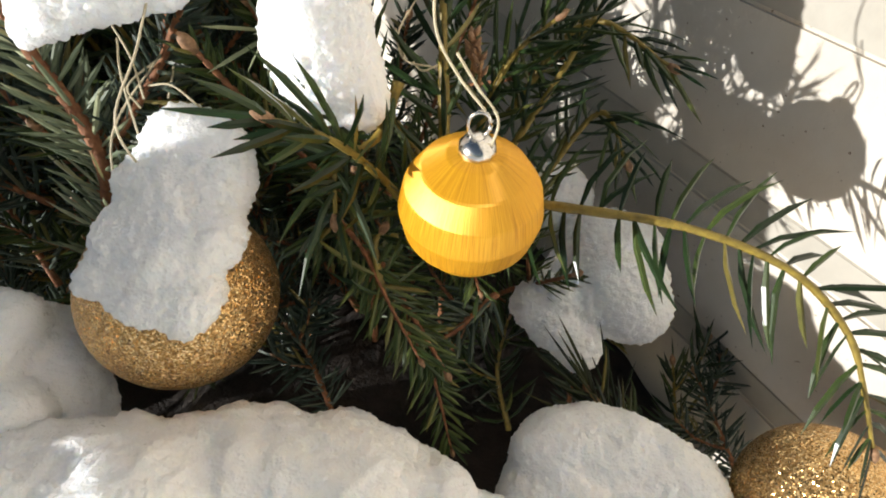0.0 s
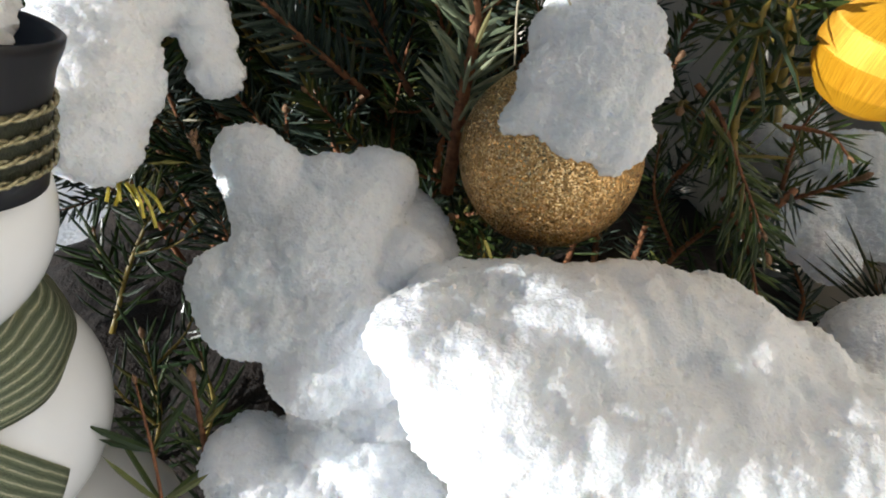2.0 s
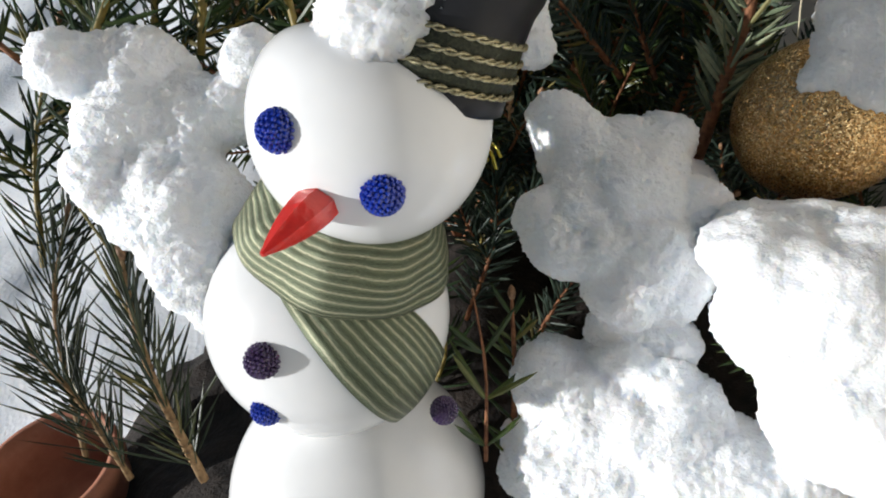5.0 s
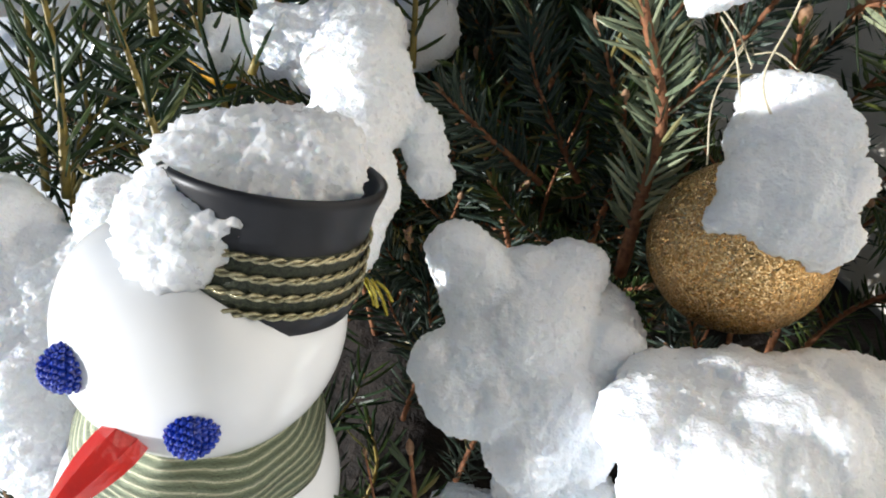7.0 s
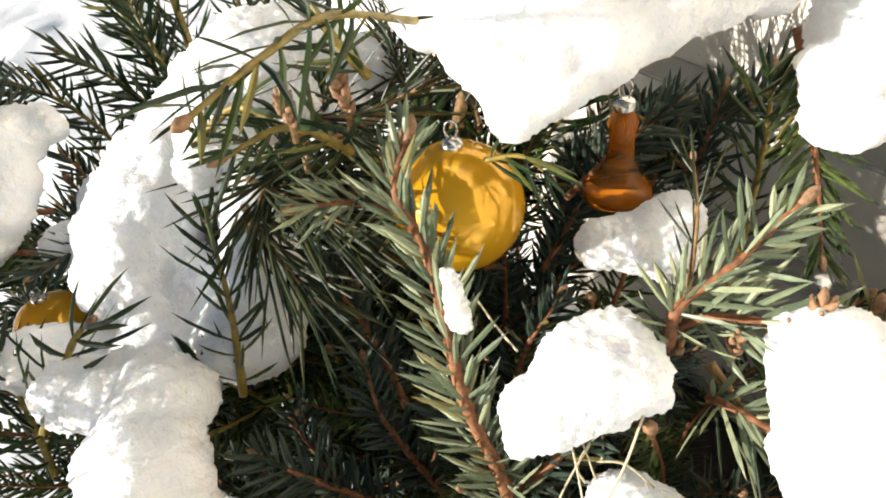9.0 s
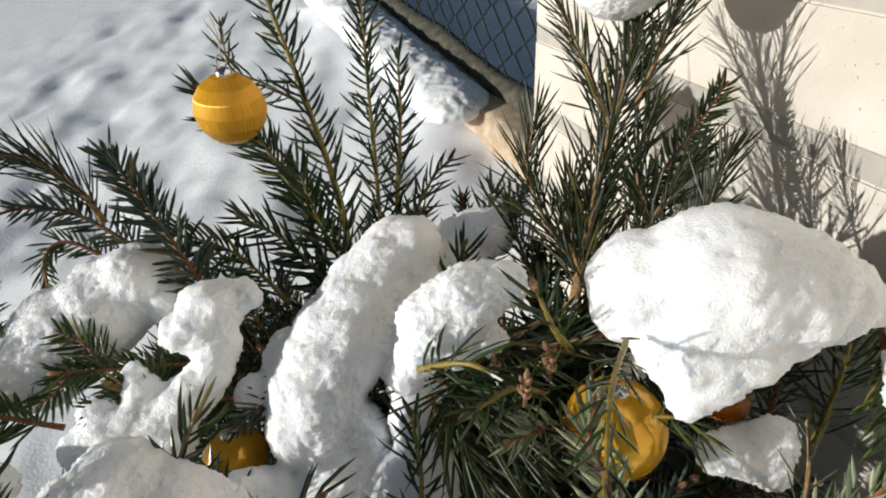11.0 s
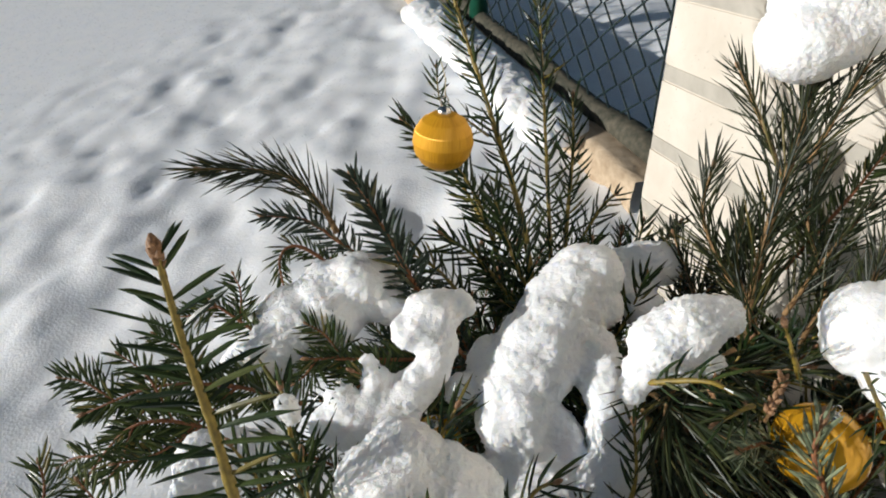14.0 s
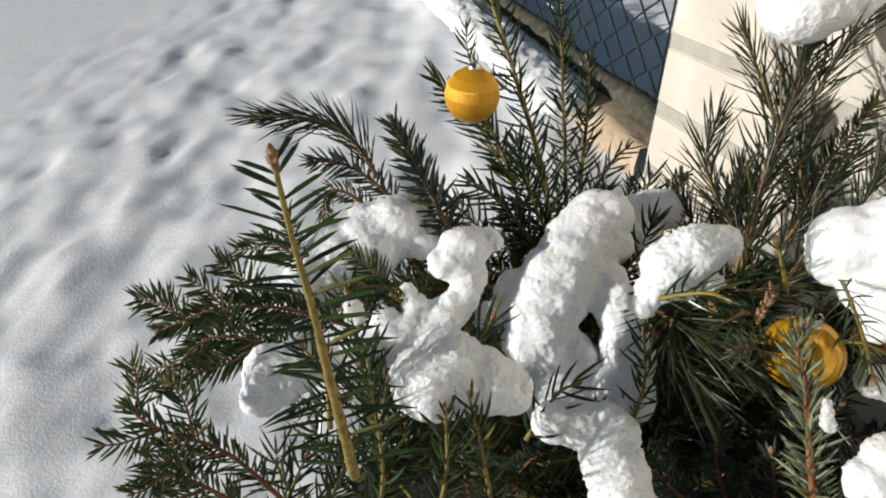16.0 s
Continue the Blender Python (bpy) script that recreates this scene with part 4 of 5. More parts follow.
branch('silver', [(0.0033, 0.1494, -0.1671), (0.0081, 0.1565, -0.1347), (0.0123, 0.1646, -0.1041), (0.0021, 0.1721, -0.0686), (-0.0055, 0.1910, -0.0346), (-0.0128, 0.1977, -0.0175), (-0.0097, 0.2084, -0.0068)], thick=0.0026, size=1.1, start=0.12, density=1.25, seed=17)
branch('spruce', [(0.0109, 0.1688, -0.1115), (0.0226, 0.1698, -0.0994), (0.0367, 0.1753, -0.0836), (0.0487, 0.1779, -0.0663), (0.0563, 0.1784, -0.0590)], thick=0.0017, size=1.0, seed=18)
branch('spruce', [(-0.0235, 0.2017, -0.1125), (-0.0339, 0.2109, -0.0829), (-0.0469, 0.2169, -0.0569)], size=1.1, seed=19)
branch('spruce', [(-0.0119, 0.1880, -0.1480), (-0.0301, 0.1926, -0.1066), (-0.0339, 0.1991, -0.0816)], size=1.0, seed=20)
branch('spruce', [(-0.0402, 0.1717, -0.1797), (-0.0499, 0.1838, -0.1385), (-0.0619, 0.1900, -0.1043)], size=1.1, seed=21)
branch('yew', [(0.1075, 0.1577, -0.0803), (0.1011, 0.1493, -0.0922), (0.0916, 0.1418, -0.0941), (0.0897, 0.1343, -0.1081)], size=0.9, seed=22)
branch('yew', [(0.0991, 0.1371, -0.1463), (0.0974, 0.1451, -0.1301), (0.1006, 0.1453, -0.1227)], size=0.9, seed=23)
branch('fir', [(0.0905, 0.1589, -0.1364), (0.1051, 0.1428, -0.1548), (0.1194, 0.1290, -0.1779)], size=1.0, seed=24)
branch('silver', [(0.0557, 0.1799, -0.0596), (0.0565, 0.1810, -0.0445), (0.0679, 0.1844, -0.0350), (0.0841, 0.1916, -0.0208)], thick=0.0018, size=1.0, seed=25)
branch('silver', [(0.0564, 0.1831, -0.0587), (0.0617, 0.1819, -0.0493), (0.0730, 0.1773, -0.0454), (0.0899, 0.1715, -0.0458)], thick=0.0018, size=1.05, seed=26)
branch('pine', [(0.0587, 0.1801, -0.0598), (0.0642, 0.1999, -0.0336), (0.0640, 0.2105, -0.0190)], size=0.6, density=0.5, thick=0.001, seed=27)
branch('fir', [(0.1014, 0.2526, -0.0017), (0.1021, 0.2338, -0.0200), (0.1010, 0.2185, -0.0329), (0.1009, 0.2043, -0.0498)], thick=0.0014, size=1.15, density=1.2, seed=28)
branch('silver', [(0.0694, 0.1802, -0.0784), (0.0731, 0.1720, -0.0731), (0.0909, 0.1630, -0.0798)], size=1.1, seed=29)
branch('pine', [(0.0697, 0.1858, -0.0707), (0.0798, 0.1701, -0.0802), (0.0904, 0.1606, -0.0915)], size=0.7, density=0.6, seed=30)
branch('yew', [(-0.0034, 0.2069, 0.0221), (-0.0131, 0.1761, 0.0324), (-0.0174, 0.1518, 0.0334), (-0.0207, 0.1335, 0.0324)], thick=0.001, size=0.55, start=0.15, seed=31)
branch('yew', [(-0.0194, 0.2183, 0.0061), (-0.0261, 0.2145, 0.0196), (-0.0328, 0.2179, 0.0344)], size=0.75, seed=32)
branch('yew', [(-0.0276, 0.2156, -0.0138), (-0.0391, 0.2049, -0.0006), (-0.0546, 0.1948, -0.0035)], size=0.75, seed=33)
branch('silver', [(-0.0130, 0.2141, -0.0362), (-0.0279, 0.2073, -0.0256), (-0.0410, 0.1970, -0.0205)], size=0.85, seed=34)
branch('yew', [(0.0100, 0.2075, -0.0146), (0.0199, 0.2051, -0.0129), (0.0267, 0.2007, -0.0169)], size=0.6, thick=0.0008, seed=35)
branch('yew', [(-0.0813, 0.1978, -0.0984), (-0.0771, 0.2057, -0.0628), (-0.0810, 0.2187, -0.0358)], size=0.8, seed=36)
branch('yew', [(-0.0769, 0.2235, -0.0128), (-0.0557, 0.2125, 0.0027), (-0.0403, 0.2079, -0.0025)], size=0.8, seed=37)
branch('pine', [(-0.1993, 0.0305, -0.2584), (-0.2078, 0.0428, -0.2108), (-0.2121, 0.0555, -0.1793), (-0.2167, 0.0685, -0.1629)], thick=0.0022, size=1.0, density=1.3, seed=38)
branch('pine', [(-0.2373, 0.0302, -0.2653), (-0.2546, 0.0449, -0.2282), (-0.2650, 0.0498, -0.2044)], size=1.0, seed=39)
branch('yew', [(-0.2652, 0.1083, -0.1767), (-0.2512, 0.1251, -0.1288), (-0.2371, 0.1524, -0.0842)], thick=0.002, density=1.2, seed=40)
branch('yew', [(-0.2372, 0.1539, -0.1288), (-0.2253, 0.1636, -0.0881), (-0.2213, 0.1772, -0.0568)], thick=0.002, density=1.2, seed=41)
branch('yew', [(-0.2014, 0.1779, -0.1238), (-0.2093, 0.1848, -0.0978), (-0.1957, 0.1959, -0.0717)], density=1.2, seed=42)
branch('yew', [(-0.1618, 0.1828, -0.1271), (-0.1667, 0.1947, -0.0957), (-0.1730, 0.2031, -0.0682)], density=1.0, seed=43)
branch('spruce', [(-0.0283, 0.1809, -0.1440), (-0.0531, 0.1748, -0.1141), (-0.0670, 0.1733, -0.0969)], size=1.1, seed=44)
branch('fir', [(-0.0675, 0.0368, -0.2360), (-0.0681, 0.0556, -0.2060), (-0.0705, 0.0730, -0.1771)], thick=0.0016, size=1.2, density=0.4, seed=45)
branch('fir', [(-0.0770, 0.0332, -0.2223), (-0.0782, 0.0508, -0.1935), (-0.0837, 0.0678, -0.1723)], size=1.6, density=0.16, thick=0.0008, seed=46)
branch('fir', [(0.0389, 0.0670, -0.2105), (0.0169, 0.0655, -0.1914), (0.0037, 0.0678, -0.1777)], size=1.0, seed=47)
branch('spruce', [(0.0541, 0.2709, -0.1076), (0.0564, 0.2790, -0.0699), (0.0682, 0.2912, -0.0370)], size=1.2, twigs=2, seed=48)
branch('spruce', [(0.0880, 0.2689, -0.0990), (0.0881, 0.2731, -0.0578), (0.0952, 0.2811, -0.0301)], size=1.2, twigs=2, seed=49)
branch('yew', [(0.1027, 0.2553, -0.0860), (0.1042, 0.2602, -0.0441), (0.1034, 0.2660, -0.0180)], size=1.0, seed=50)
branch('spruce', [(0.0375, 0.2631, -0.0629), (0.0559, 0.2620, -0.0415), (0.0747, 0.2672, -0.0287)], size=1.2, seed=51)
branch('spruce', [(0.0282, 0.2618, -0.0983), (0.0422, 0.2726, -0.0765), (0.0477, 0.2781, -0.0520)], size=1.2, seed=52)
branch('pine', [(-0.2733, 0.0418, -0.2742), (-0.2823, 0.0795, -0.2122), (-0.2698, 0.1037, -0.1713)], size=1.1, seed=53)
branch('yew', [(-0.2968, 0.0983, -0.2023), (-0.2853, 0.1211, -0.1472), (-0.2680, 0.1491, -0.1029)], twigs=3, seed=54)
branch('yew', [(-0.2338, 0.1140, -0.2147), (-0.2220, 0.1540, -0.1238), (-0.1997, 0.1707, -0.0940)], twigs=3, seed=55)
branch('yew', [(-0.1539, 0.0935, -0.3325), (-0.1347, 0.1163, -0.2800), (-0.1377, 0.1363, -0.2430)], size=0.9, twigs=2, seed=56)
branch('yew', [(-0.1360, 0.0985, -0.3288), (-0.1096, 0.1176, -0.2811), (-0.1107, 0.1304, -0.2522)], size=0.9, seed=57)
branch('spruce', [(-0.0704, 0.1159, -0.2870), (-0.0543, 0.1274, -0.2465), (-0.0419, 0.1355, -0.2240)], size=1.0, seed=58)
branch('yew', [(-0.1692, 0.1536, -0.2655), (-0.1546, 0.1716, -0.2326), (-0.1350, 0.1882, -0.2016)], size=1.0, twigs=3, seed=59)
branch('spruce', [(-0.1003, 0.1491, -0.2774), (-0.0852, 0.1753, -0.2356), (-0.0876, 0.1983, -0.1955)], size=1.2, twigs=3, seed=60)
branch('pine', [(0.0206, 0.3070, -0.0540), (0.0398, 0.3383, -0.0315), (0.0278, 0.3646, 0.0022), (0.0378, 0.3916, 0.0302)], size=1.1, density=1.2, seed=61)
branch('pine', [(0.0033, 0.3152, -0.0546), (-0.0094, 0.3494, -0.0271), (-0.0065, 0.3711, -0.0048)], size=1.1, density=1.2, seed=62)
branch('pine', [(0.0435, 0.3001, -0.0350), (0.0589, 0.3335, -0.0082), (0.0724, 0.3595, 0.0173)], size=1.0, density=1.2, seed=63)
branch('pine', [(-0.0275, 0.3331, -0.0549), (-0.0387, 0.3562, -0.0352), (-0.0472, 0.3720, -0.0182)], size=0.9, density=1.1, seed=64)
branch('pine', [(0.0154, 0.3856, 0.0192), (-0.0037, 0.4191, 0.0567), (-0.0157, 0.4370, 0.0780)], size=1.0, seed=65)
branch('yew', [(-0.1749, 0.3206, -0.0645), (-0.2043, 0.3287, -0.0342), (-0.2341, 0.3234, -0.0148)], size=1.0, density=1.3, seed=66)
branch('yew', [(-0.1081, 0.3334, -0.0661), (-0.1021, 0.3607, -0.0454), (-0.0998, 0.3726, -0.0284)], size=0.9, density=1.3, seed=67)
branch('yew', [(0.2507, 0.1289, -0.3104), (0.2352, 0.1541, -0.2726), (0.2306, 0.1761, -0.2447)], size=0.9, twigs=2, seed=68)
branch('spruce', [(0.2668, 0.1220, -0.2903), (0.2532, 0.1458, -0.2674), (0.2417, 0.1721, -0.2487)], size=1.0, twigs=2, seed=69)
branch('yew', [(0.1509, 0.1581, -0.2808), (0.1443, 0.1742, -0.2518), (0.1491, 0.1888, -0.2244)], size=1.0, twigs=2, seed=70)
branch('spruce', [(0.0601, 0.1617, -0.2724), (0.0520, 0.1749, -0.2419), (0.0444, 0.1795, -0.2209)], size=1.1, twigs=2, seed=71)
branch('spruce', [(0.1783, 0.1538, -0.2719), (0.1802, 0.1718, -0.2480), (0.1710, 0.1810, -0.2322)], size=1.1, seed=72)
branch('shoot', [(-0.2100, 0.0975, -0.0280), (-0.2204, 0.1111, 0.0170), (-0.2262, 0.1194, 0.0451), (-0.2334, 0.1278, 0.0732), (-0.2394, 0.1362, 0.1013)], thick=0.0024, start=0.05, size=1.3, density=1.0, seed=73)
branch('yew', [(-0.2162, 0.1391, -0.0490), (-0.2244, 0.1516, -0.0280), (-0.2295, 0.1612, -0.0029), (-0.2346, 0.1698, 0.0115)], thick=0.0017, size=0.95, seed=74)
branch('yew', [(-0.2423, 0.1398, -0.0582), (-0.2470, 0.1534, -0.0365), (-0.2590, 0.1580, -0.0168)], size=0.9, seed=75)
branch('spruce', [(-0.2012, 0.2921, -0.0443), (-0.2123, 0.2958, -0.0207), (-0.2315, 0.3060, 0.0095), (-0.2508, 0.3157, 0.0390)], thick=0.0022, size=1.35, density=1.2, seed=76)
branch('pine', [(-0.2637, 0.3091, 0.0003), (-0.2742, 0.3130, 0.0185), (-0.2929, 0.3104, 0.0386), (-0.3193, 0.2981, 0.0467), (-0.3367, 0.2902, 0.0493)], thick=0.002, size=0.85, density=1.6, seed=77)
branch('spruce', [(-0.2468, 0.3103, -0.0213), (-0.2824, 0.3096, 0.0069), (-0.3095, 0.3021, 0.0132)], size=1.1, seed=78)
branch('fir', [(-0.2314, 0.3019, -0.0567), (-0.2867, 0.3111, -0.0168), (-0.3031, 0.3017, -0.0168), (-0.2938, 0.2822, -0.0341)], size=1.0, seed=79)
branch('yew', [(-0.1356, 0.3281, -0.0654), (-0.1490, 0.3657, -0.0144), (-0.1808, 0.4148, 0.0503), (-0.2100, 0.4541, 0.1088), (-0.2194, 0.4735, 0.1405)], thick=0.0026, size=1.0, start=0.1, seed=80)
branch('yew', [(-0.1239, 0.3507, -0.0718), (-0.1308, 0.3910, -0.0278), (-0.1423, 0.4468, 0.0406), (-0.1545, 0.5047, 0.1124)], thick=0.002, size=0.95, seed=81)
branch('yew', [(-0.1164, 0.3569, -0.0649), (-0.1181, 0.3935, -0.0281), (-0.1180, 0.4271, 0.0128), (-0.1215, 0.4557, 0.0475)], thick=0.002, size=0.95, seed=82)
branch('yew', [(-0.1578, 0.3455, -0.0509), (-0.1776, 0.3648, -0.0070), (-0.1951, 0.3727, 0.0193), (-0.2190, 0.3723, 0.0353)], thick=0.0018, size=1.0, density=1.3, seed=83)
branch('yew', [(-0.1698, 0.3764, -0.0376), (-0.2075, 0.3958, 0.0120), (-0.2399, 0.3940, 0.0467)], size=0.9, density=1.2, seed=84)
branch('yew', [(-0.1795, 0.4082, 0.0311), (-0.1949, 0.3977, 0.0475), (-0.2099, 0.3907, 0.0597), (-0.2159, 0.4039, 0.0813)], size=0.7, thick=0.001, seed=85)
branch('yew', [(-0.1435, 0.3266, -0.0653), (-0.1736, 0.3368, -0.0317), (-0.2016, 0.3382, -0.0119)], size=1.0, density=1.3, seed=86)
branch('yew', [(-0.1317, 0.3288, -0.0655), (-0.1548, 0.3448, -0.0255), (-0.1694, 0.3596, 0.0101)], size=1.0, density=1.3, seed=87)
branch('yew', [(-0.1173, 0.3744, -0.0568), (-0.0956, 0.4026, -0.0215), (-0.0840, 0.4120, -0.0110)], size=0.8, seed=88)
branch('pine', [(-0.0073, 0.3132, -0.0544), (0.0005, 0.3430, -0.0306), (0.0087, 0.3691, 0.0021), (0.0236, 0.4061, 0.0471), (0.0325, 0.4339, 0.0804), (0.0519, 0.4652, 0.1174)], thick=0.0034, size=1.25, density=1.3, start=0.05, seed=89)
branch('pine', [(0.0023, 0.3310, -0.0491), (-0.0207, 0.3493, -0.0237), (-0.0332, 0.3703, 0.0022), (-0.0283, 0.3882, 0.0274)], size=1.0, density=1.2, seed=90)
branch('pine', [(0.0162, 0.3258, -0.0429), (0.0412, 0.3527, -0.0105), (0.0635, 0.3731, 0.0130)], size=1.0, density=1.2, seed=91)
branch('pine', [(0.0269, 0.3895, 0.0305), (0.0407, 0.4030, 0.0645), (0.0593, 0.4234, 0.0984)], size=1.0, seed=92)
branch('fir', [(0.0180, 0.3505, -0.0248), (0.0535, 0.3845, 0.0058), (0.0827, 0.4158, 0.0343)], size=1.3, seed=93)
branch('pine', [(-0.0279, 0.2677, -0.0248), (-0.0604, 0.2387, -0.0307), (-0.0669, 0.2192, -0.0395)], size=1.1, density=1.0, seed=94)
branch('pine', [(-0.0738, 0.2397, -0.0342), (-0.0534, 0.2250, -0.0351), (-0.0299, 0.2101, -0.0371)], size=1.25, density=1.4, thick=0.0016, seed=95)
branch('pine', [(-0.0760, 0.2342, -0.0416), (-0.0621, 0.2186, -0.0510), (-0.0465, 0.2041, -0.0592)], size=1.2, density=1.2, seed=96)
branch('pine', [(-0.0543, 0.2444, -0.0149), (-0.0292, 0.2387, -0.0130), (-0.0068, 0.2372, -0.0039)], size=0.9, density=1.1, seed=97)
branch('fir', [(-0.2615, 0.2266, -0.0687), (-0.2976, 0.2183, -0.0517), (-0.3367, 0.2037, -0.0432), (-0.3725, 0.1845, -0.0516)], size=1.25, density=1.3, twigs=4, seed=98)
branch('fir', [(-0.2810, 0.1974, -0.0878), (-0.3097, 0.1963, -0.0625), (-0.3408, 0.1836, -0.0535), (-0.3656, 0.1615, -0.0788)], size=1.1, twigs=4, seed=99)
branch('fir', [(-0.2500, 0.2588, -0.0606), (-0.2819, 0.2492, -0.0469), (-0.3180, 0.2540, -0.0285), (-0.3289, 0.2559, -0.0224)], size=1.1, twigs=3, seed=100)
branch('fir', [(-0.1864, 0.2709, -0.0621), (-0.2194, 0.2572, -0.0542), (-0.2504, 0.2439, -0.0462), (-0.2619, 0.2380, -0.0424)], size=1.1, density=1.2, twigs=3, seed=101)
branch('fir', [(-0.1764, 0.2537, -0.0727), (-0.2089, 0.2423, -0.0614), (-0.2336, 0.2360, -0.0450)], size=1.0, density=1.2, twigs=3, seed=102)
branch('spruce', [(-0.1811, 0.2835, -0.0633), (-0.1598, 0.2608, -0.0672), (-0.1730, 0.2328, -0.0684)], size=1.0, seed=103)
branch('yew', [(-0.1762, 0.1789, -0.0749), (-0.1751, 0.1921, -0.0465), (-0.1653, 0.2033, -0.0238)], size=0.9, seed=104)
branch('yew', [(-0.1405, 0.1760, -0.0902), (-0.1258, 0.1904, -0.0643), (-0.1155, 0.1924, -0.0553)], size=1.0, density=0.7, seed=105)
branch('fir', [(-0.2740, 0.1261, -0.1124), (-0.3043, 0.1303, -0.0819), (-0.3373, 0.1256, -0.0627), (-0.3569, 0.1294, -0.0525)], size=1.1, twigs=4, seed=106)
branch('fir', [(-0.2886, 0.1140, -0.1079), (-0.3163, 0.1127, -0.0854), (-0.3379, 0.1076, -0.0781)], size=1.1, twigs=3, seed=107)
branch('yew', [(-0.2251, 0.1042, -0.1039), (-0.2084, 0.1198, -0.0706), (-0.2227, 0.1555, -0.0108)], size=0.9, seed=108)
branch('yew', [(-0.1838, 0.1120, -0.1044), (-0.1777, 0.1291, -0.0663), (-0.1804, 0.1446, -0.0365)], size=0.9, seed=109)
branch('yew', [(-0.1485, 0.1186, -0.1048), (-0.1578, 0.1357, -0.0712), (-0.1703, 0.1549, -0.0338)], size=0.9, seed=110)

# the thick of the bundle: darker branches further back
rnd = random.Random(11)
for k in range(70):
    x = rnd.uniform(-0.20, 0.17)
    y = rnd.uniform(0.19, 0.33)
    if x > 0.02 + (0.40 - y) * 0.55:
        x = 0.02 + (0.40 - y) * 0.55 - rnd.uniform(0.02, 0.15)
    top = rnd.uniform(-0.20, -0.07) - max(0.0, -x - 0.12) * 0.6
    lean = Vector((rnd.uniform(-0.07, 0.07), rnd.uniform(-0.045, 0.01), 0))
    foot = Vector((x, y + 0.02, -0.31))
    tip = Vector((x, y, top)) + lean
    branch(rnd.choice(("spruce", "spruce", "yew", "fir")), [foot, foot.lerp(tip, 0.5) + Vector((rnd.uniform(-0.02, 0.02), 0.02, 0)), tip],
           thick=rnd.uniform(0.0014, 0.0024), size=rnd.uniform(1.0, 1.3), density=0.8, start=0.15, twigs=rnd.choice((0, 2, 3)), seed=200 + k)

for k in range(46):
    x = rnd.uniform(-0.27, 0.05)
    y = rnd.uniform(0.24, 0.42)
    top = -0.055 - 0.5 * max(0.0, -x - 0.15) + rnd.uniform(-0.05, 0.02) - max(0.0, 0.27 - y) * 0.9
    foot = Vector((x * 0.7, y, -0.31))
    tip = Vector((x + rnd.uniform(-0.06, 0.03), y + rnd.uniform(-0.04, 0.05), top))
    branch(rnd.choice(("yew", "yew", "spruce", "fir")), [foot, foot.lerp(tip, 0.6) + Vector((0, 0.01, 0)), tip],
           thick=rnd.uniform(0.0014, 0.0024), size=rnd.uniform(0.95, 1.2), density=0.9, start=0.2, twigs=rnd.choice((2, 3)), seed=400 + k)

# ---- small things ----
flecks = [((-0.0024, 0.0919, -0.1518), (0.003, 0.002, 0.006)), ((0.0028, 0.0861, -0.1536), (0.004, 0.002, 0.004)), ((0.0133, 0.0679, -0.1615), (0.0005, 0.001, 0.005)),
          ((0.0231, 0.0716, -0.1599), (0.001, 0.001, 0.005)), ((0.0217, 0.0698, -0.1616), (0.001, 0.001, 0.004)), ((0.0115, 0.0627, -0.1540), (-0.002, 0.001, 0.004)),
          ((0.0195, 0.0652, -0.1521), (0.001, 0.001, 0.006)), ((0.0023, 0.0818, -0.1481), (0.003, 0.002, 0.005)), ((0.0022, 0.2166, 0.0385), (0.004, -0.002, 0.003)), ((-0.0021, 0.2074, 0.0225), (0.005, 0.0, 0.0))]
fv, ff = [], []
for p, d in flecks:
    p, d = Vector(p), Vector(d)
    v, f = tube([p - d * 0.6, p, p + d * 0.6], [0.0003, 0.0005, 0.0002], 5)
    ff += [tuple(q + len(fv) for q in x) for x in f]
    fv += v
tagged(raw("loose_needles", fv, ff, YEW), "a few loose dark needles stuck in wet snow", "needles", kind="stuff")

def dry_scrap(place, count, size, label, seed):
    """A cluster of dry curled scales on a short stalk."""
    rnd = random.Random(seed)
    e = root("dry_bud_cluster", place, label, "bud", "dry buds")
    v, f = tube([Vector((0, 0, -size * 1.6)), Vector((size * 0.1, 0, 0)), Vector((0, 0, size * 0.8))], [size * 0.16, size * 0.13, size * 0.06], 6)
    raw("stalk", v, f, BARK_TAN, e)
    for k in range(count):
        w = k * 2.4
        z = size * (-0.9 + 1.7 * k / count)
        out = Vector((math.cos(w), math.sin(w), 0.75)).normalized()
        p = Vector((0, 0, z))
        ln = size * rnd.uniform(0.45, 0.8)
        pts = [p, p + out * ln * 0.5 + Vector((0, 0, 0.1 * ln)), p + out * ln * 0.9 + Vector((0, 0, 0.5 * ln))]
        v, f = tube(pts, [size * 0.11, size * 0.2, size * 0.05], 6)
        raw("scale", v, f, BUD, e)


dry_scrap((0.1277, 0.1761, -0.0802), 9, 0.0055, "dry pinkish bud cluster on a yew stem", 1)
dry_scrap((0.1295, 0.1735, -0.0841), 7, 0.0045, "dry pinkish bud cluster on a yew stem", 2)
dry_scrap((-0.0355, 0.1984, 0.0069), 12, 0.0055, "dry brown bud cluster between yew needles", 3)
dry_scrap((0.0848, 0.1736, -0.0422), 12, 0.0065, "pale pink dry bud cluster on a spruce twig", 4)
dry_scrap((0.0804, 0.1716, -0.0476), 10, 0.0055, "pale pink dry bud cluster on a spruce twig", 5)
dry_scrap((0.0695, 0.1753, -0.0510), 8, 0.005, "dry brown bud cluster on a spruce twig", 6)
dry_scrap((-0.0265, 0.2159, 0.0028), 10, 0.0065, "dry curled brown leaf cluster among needles", 7)
dry_scrap((-0.0467, 0.2271, -0.0158), 8, 0.0065, "dry brown bud cluster on a pine twig", 8)
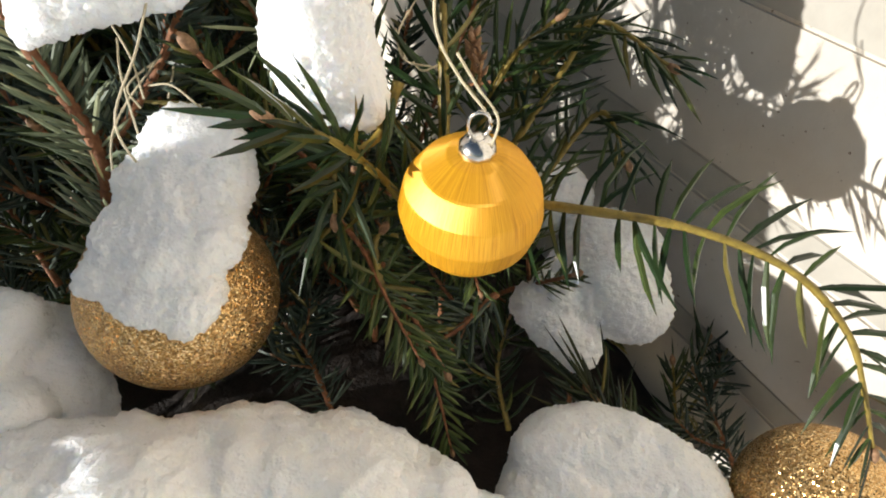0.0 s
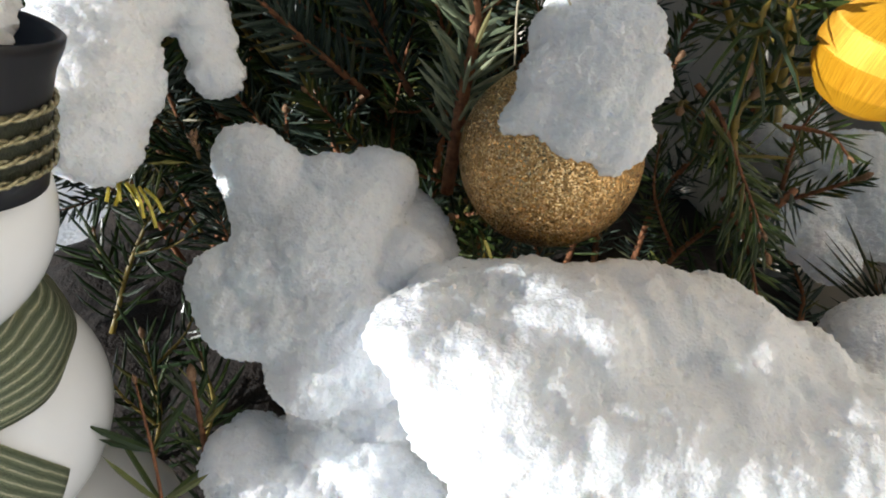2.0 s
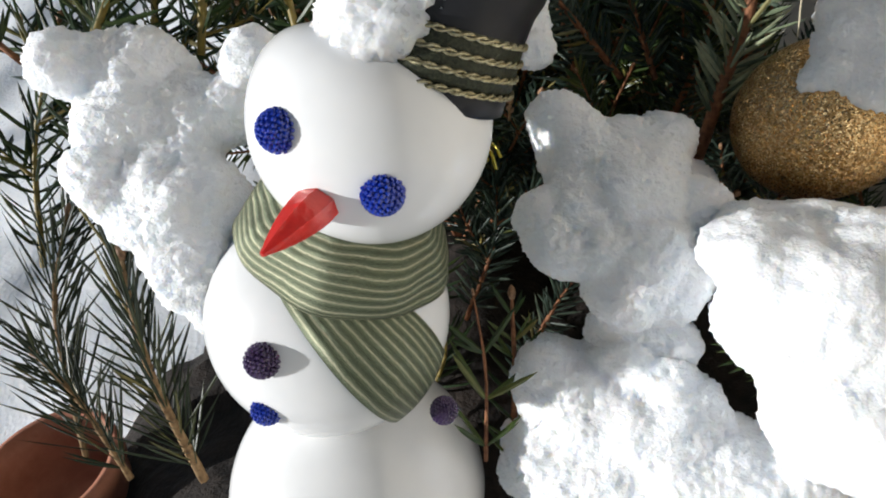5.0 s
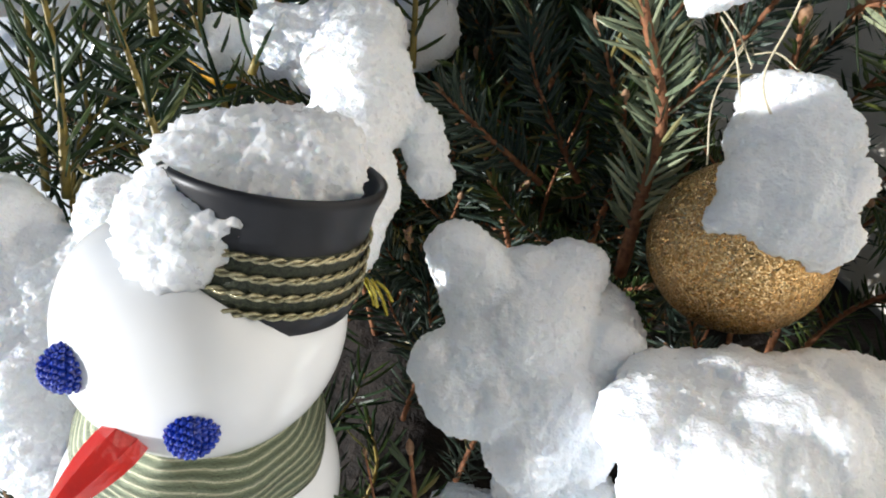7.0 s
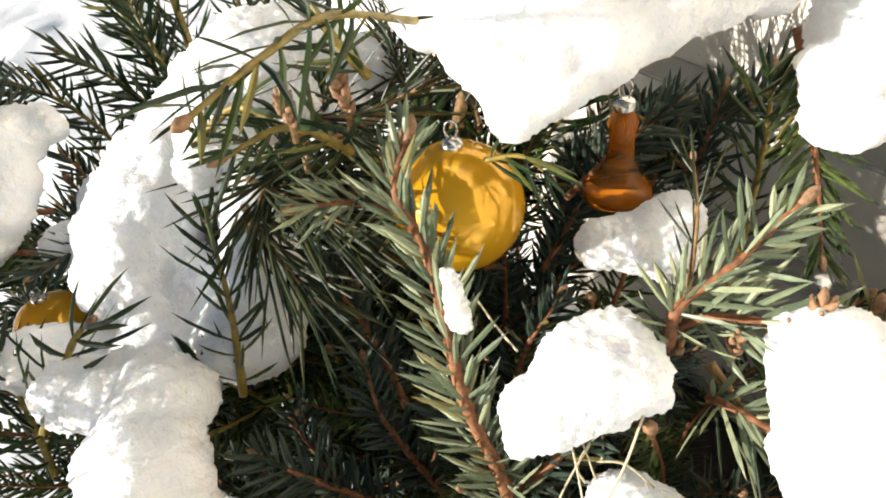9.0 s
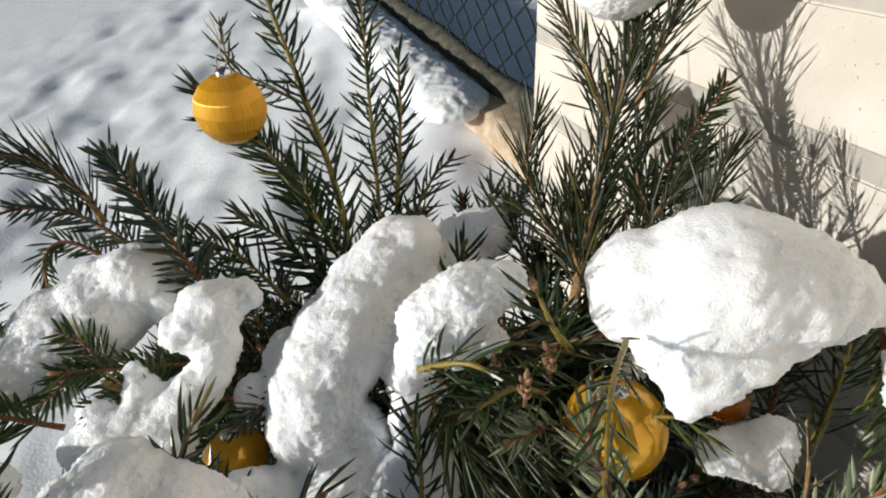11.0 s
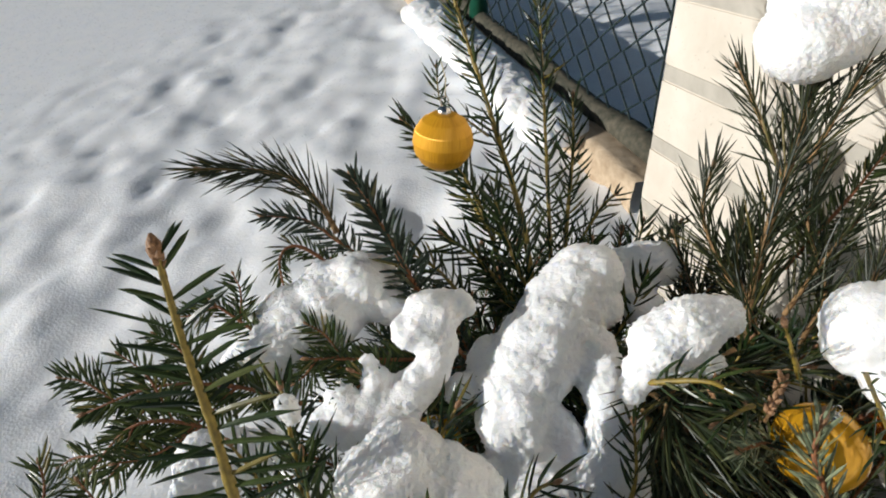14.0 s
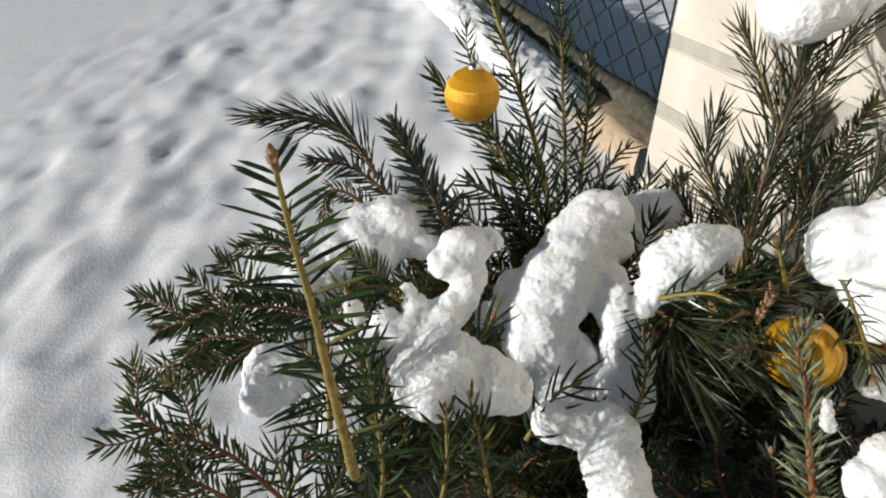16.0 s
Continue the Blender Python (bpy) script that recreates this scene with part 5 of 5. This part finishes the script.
dry_scrap((-0.2390, 0.1358, 0.1000), 11, 0.0050, "knobbly olive-brown bud cluster at a yew tip", 10)
dry_scrap((-0.0751, 0.1283, -0.1312), 6, 0.004, "dry brown bud deep among the needles", 9)


def straws(place, ends, label):
    e = root("dry_grass", place, label, "grass")
    for k, (a, b, c) in enumerate(ends):
        o = Vector(place)
        p = smooth_path([Vector(a) - o, Vector(b) - o, Vector(c) - o], 8)
        v, f = tube(p, [0.00032] * len(p), 5)
        raw("blade", v, f, THREAD, e)


straws((0.0389, 0.1720, -0.0801), [((0.0392, 0.1725, -0.0795), (0.0258, 0.1563, -0.0943), (0.0244, 0.1439, -0.1129)), ((0.0392, 0.1720, -0.0801), (0.0318, 0.1629, -0.0838), (0.0337, 0.1609, -0.0899)),
       ((0.0278, 0.1741, -0.0755), (0.0309, 0.1629, -0.0820), (0.0344, 0.1511, -0.1023)), ((0.0367, 0.1642, -0.0846), (0.0440, 0.1631, -0.0841), (0.0516, 0.1598, -0.0896)), ((0.0065, 0.1879, -0.0462), (0.0117, 0.1814, -0.0505), (0.0168, 0.1765, -0.0543))],
       "pale dry grass blades caught between spruce twigs")
straws((0.1075, 0.1836, -0.0795), [((0.1108, 0.1928, -0.0735), (0.1060, 0.1816, -0.0785), (0.1083, 0.1775, -0.0853)), ((0.1050, 0.1847, -0.0783), (0.1076, 0.1763, -0.0837), (0.1166, 0.1746, -0.0855)), ((0.1083, 0.1800, -0.0830), (0.1125, 0.1740, -0.0860), (0.1175, 0.1752, -0.0850)), ((0.0399, 0.1777, -0.0839), (0.0397, 0.1705, -0.0880), (0.0389, 0.1676, -0.0908)), ((0.0267, 0.1759, -0.0718), (0.0322, 0.1691, -0.0784), (0.0361, 0.1606, -0.0866))],
       "wispy tangle of pale dry plant fibre on yew needles")

TINSEL = plain("yellow tinsel film", (0.34, 0.27, 0.02), (0.58, 0.49, 0.07), 200, 0.25, 0.4)
e = root("tinsel_tuft", (-0.0880, 0.1050, -0.1330), "tuft of shiny yellow tinsel strips among dark needles", "tinsel")
rnd = random.Random(5)
for k in range(7):
    end = Vector((0.0010 * k + rnd.uniform(-0.001, 0.003), -0.0075 + rnd.uniform(-0.002, 0.002), -0.0055 + rnd.uniform(-0.003, 0.003)))
    foot = Vector((-0.004 + 0.0016 * k, 0.002, 0.0035 - 0.0007 * k))
    path = smooth_path([foot, foot + end * 0.5 + Vector((0.0008, 0, 0.0006)), foot + end], 4)
    v, f = tube(path, [0.00055] * len(path), 4)
    raw("strip", v, f, TINSEL, e, smooth=False)

TERRACOTTA = plain("terracotta", (0.36, 0.13, 0.07), (0.52, 0.22, 0.13), 60, 0.85, relief=0.4, fine=0.4)
e = root("terracotta_pot", (-0.3248, 0.0508, -0.3253), "orange terracotta pot half hidden by pine needles", "pot")
prev = None
bm = bmesh.new()
for r, z in ((0.026, -0.06), (0.034, 0.0), (0.037, 0.0), (0.038, 0.014), (0.034, 0.014), (0.032, -0.002), (0.026, -0.05)):
    ring = [bm.verts.new((r * math.cos(k * math.pi / 18), r * math.sin(k * math.pi / 18), z)) for k in range(36)]
    if prev:
        for k in range(36):
            bm.faces.new((prev[k], prev[(k + 1) % 36], ring[(k + 1) % 36], ring[k]))
    prev = ring
part("body", bm, TERRACOTTA, e)
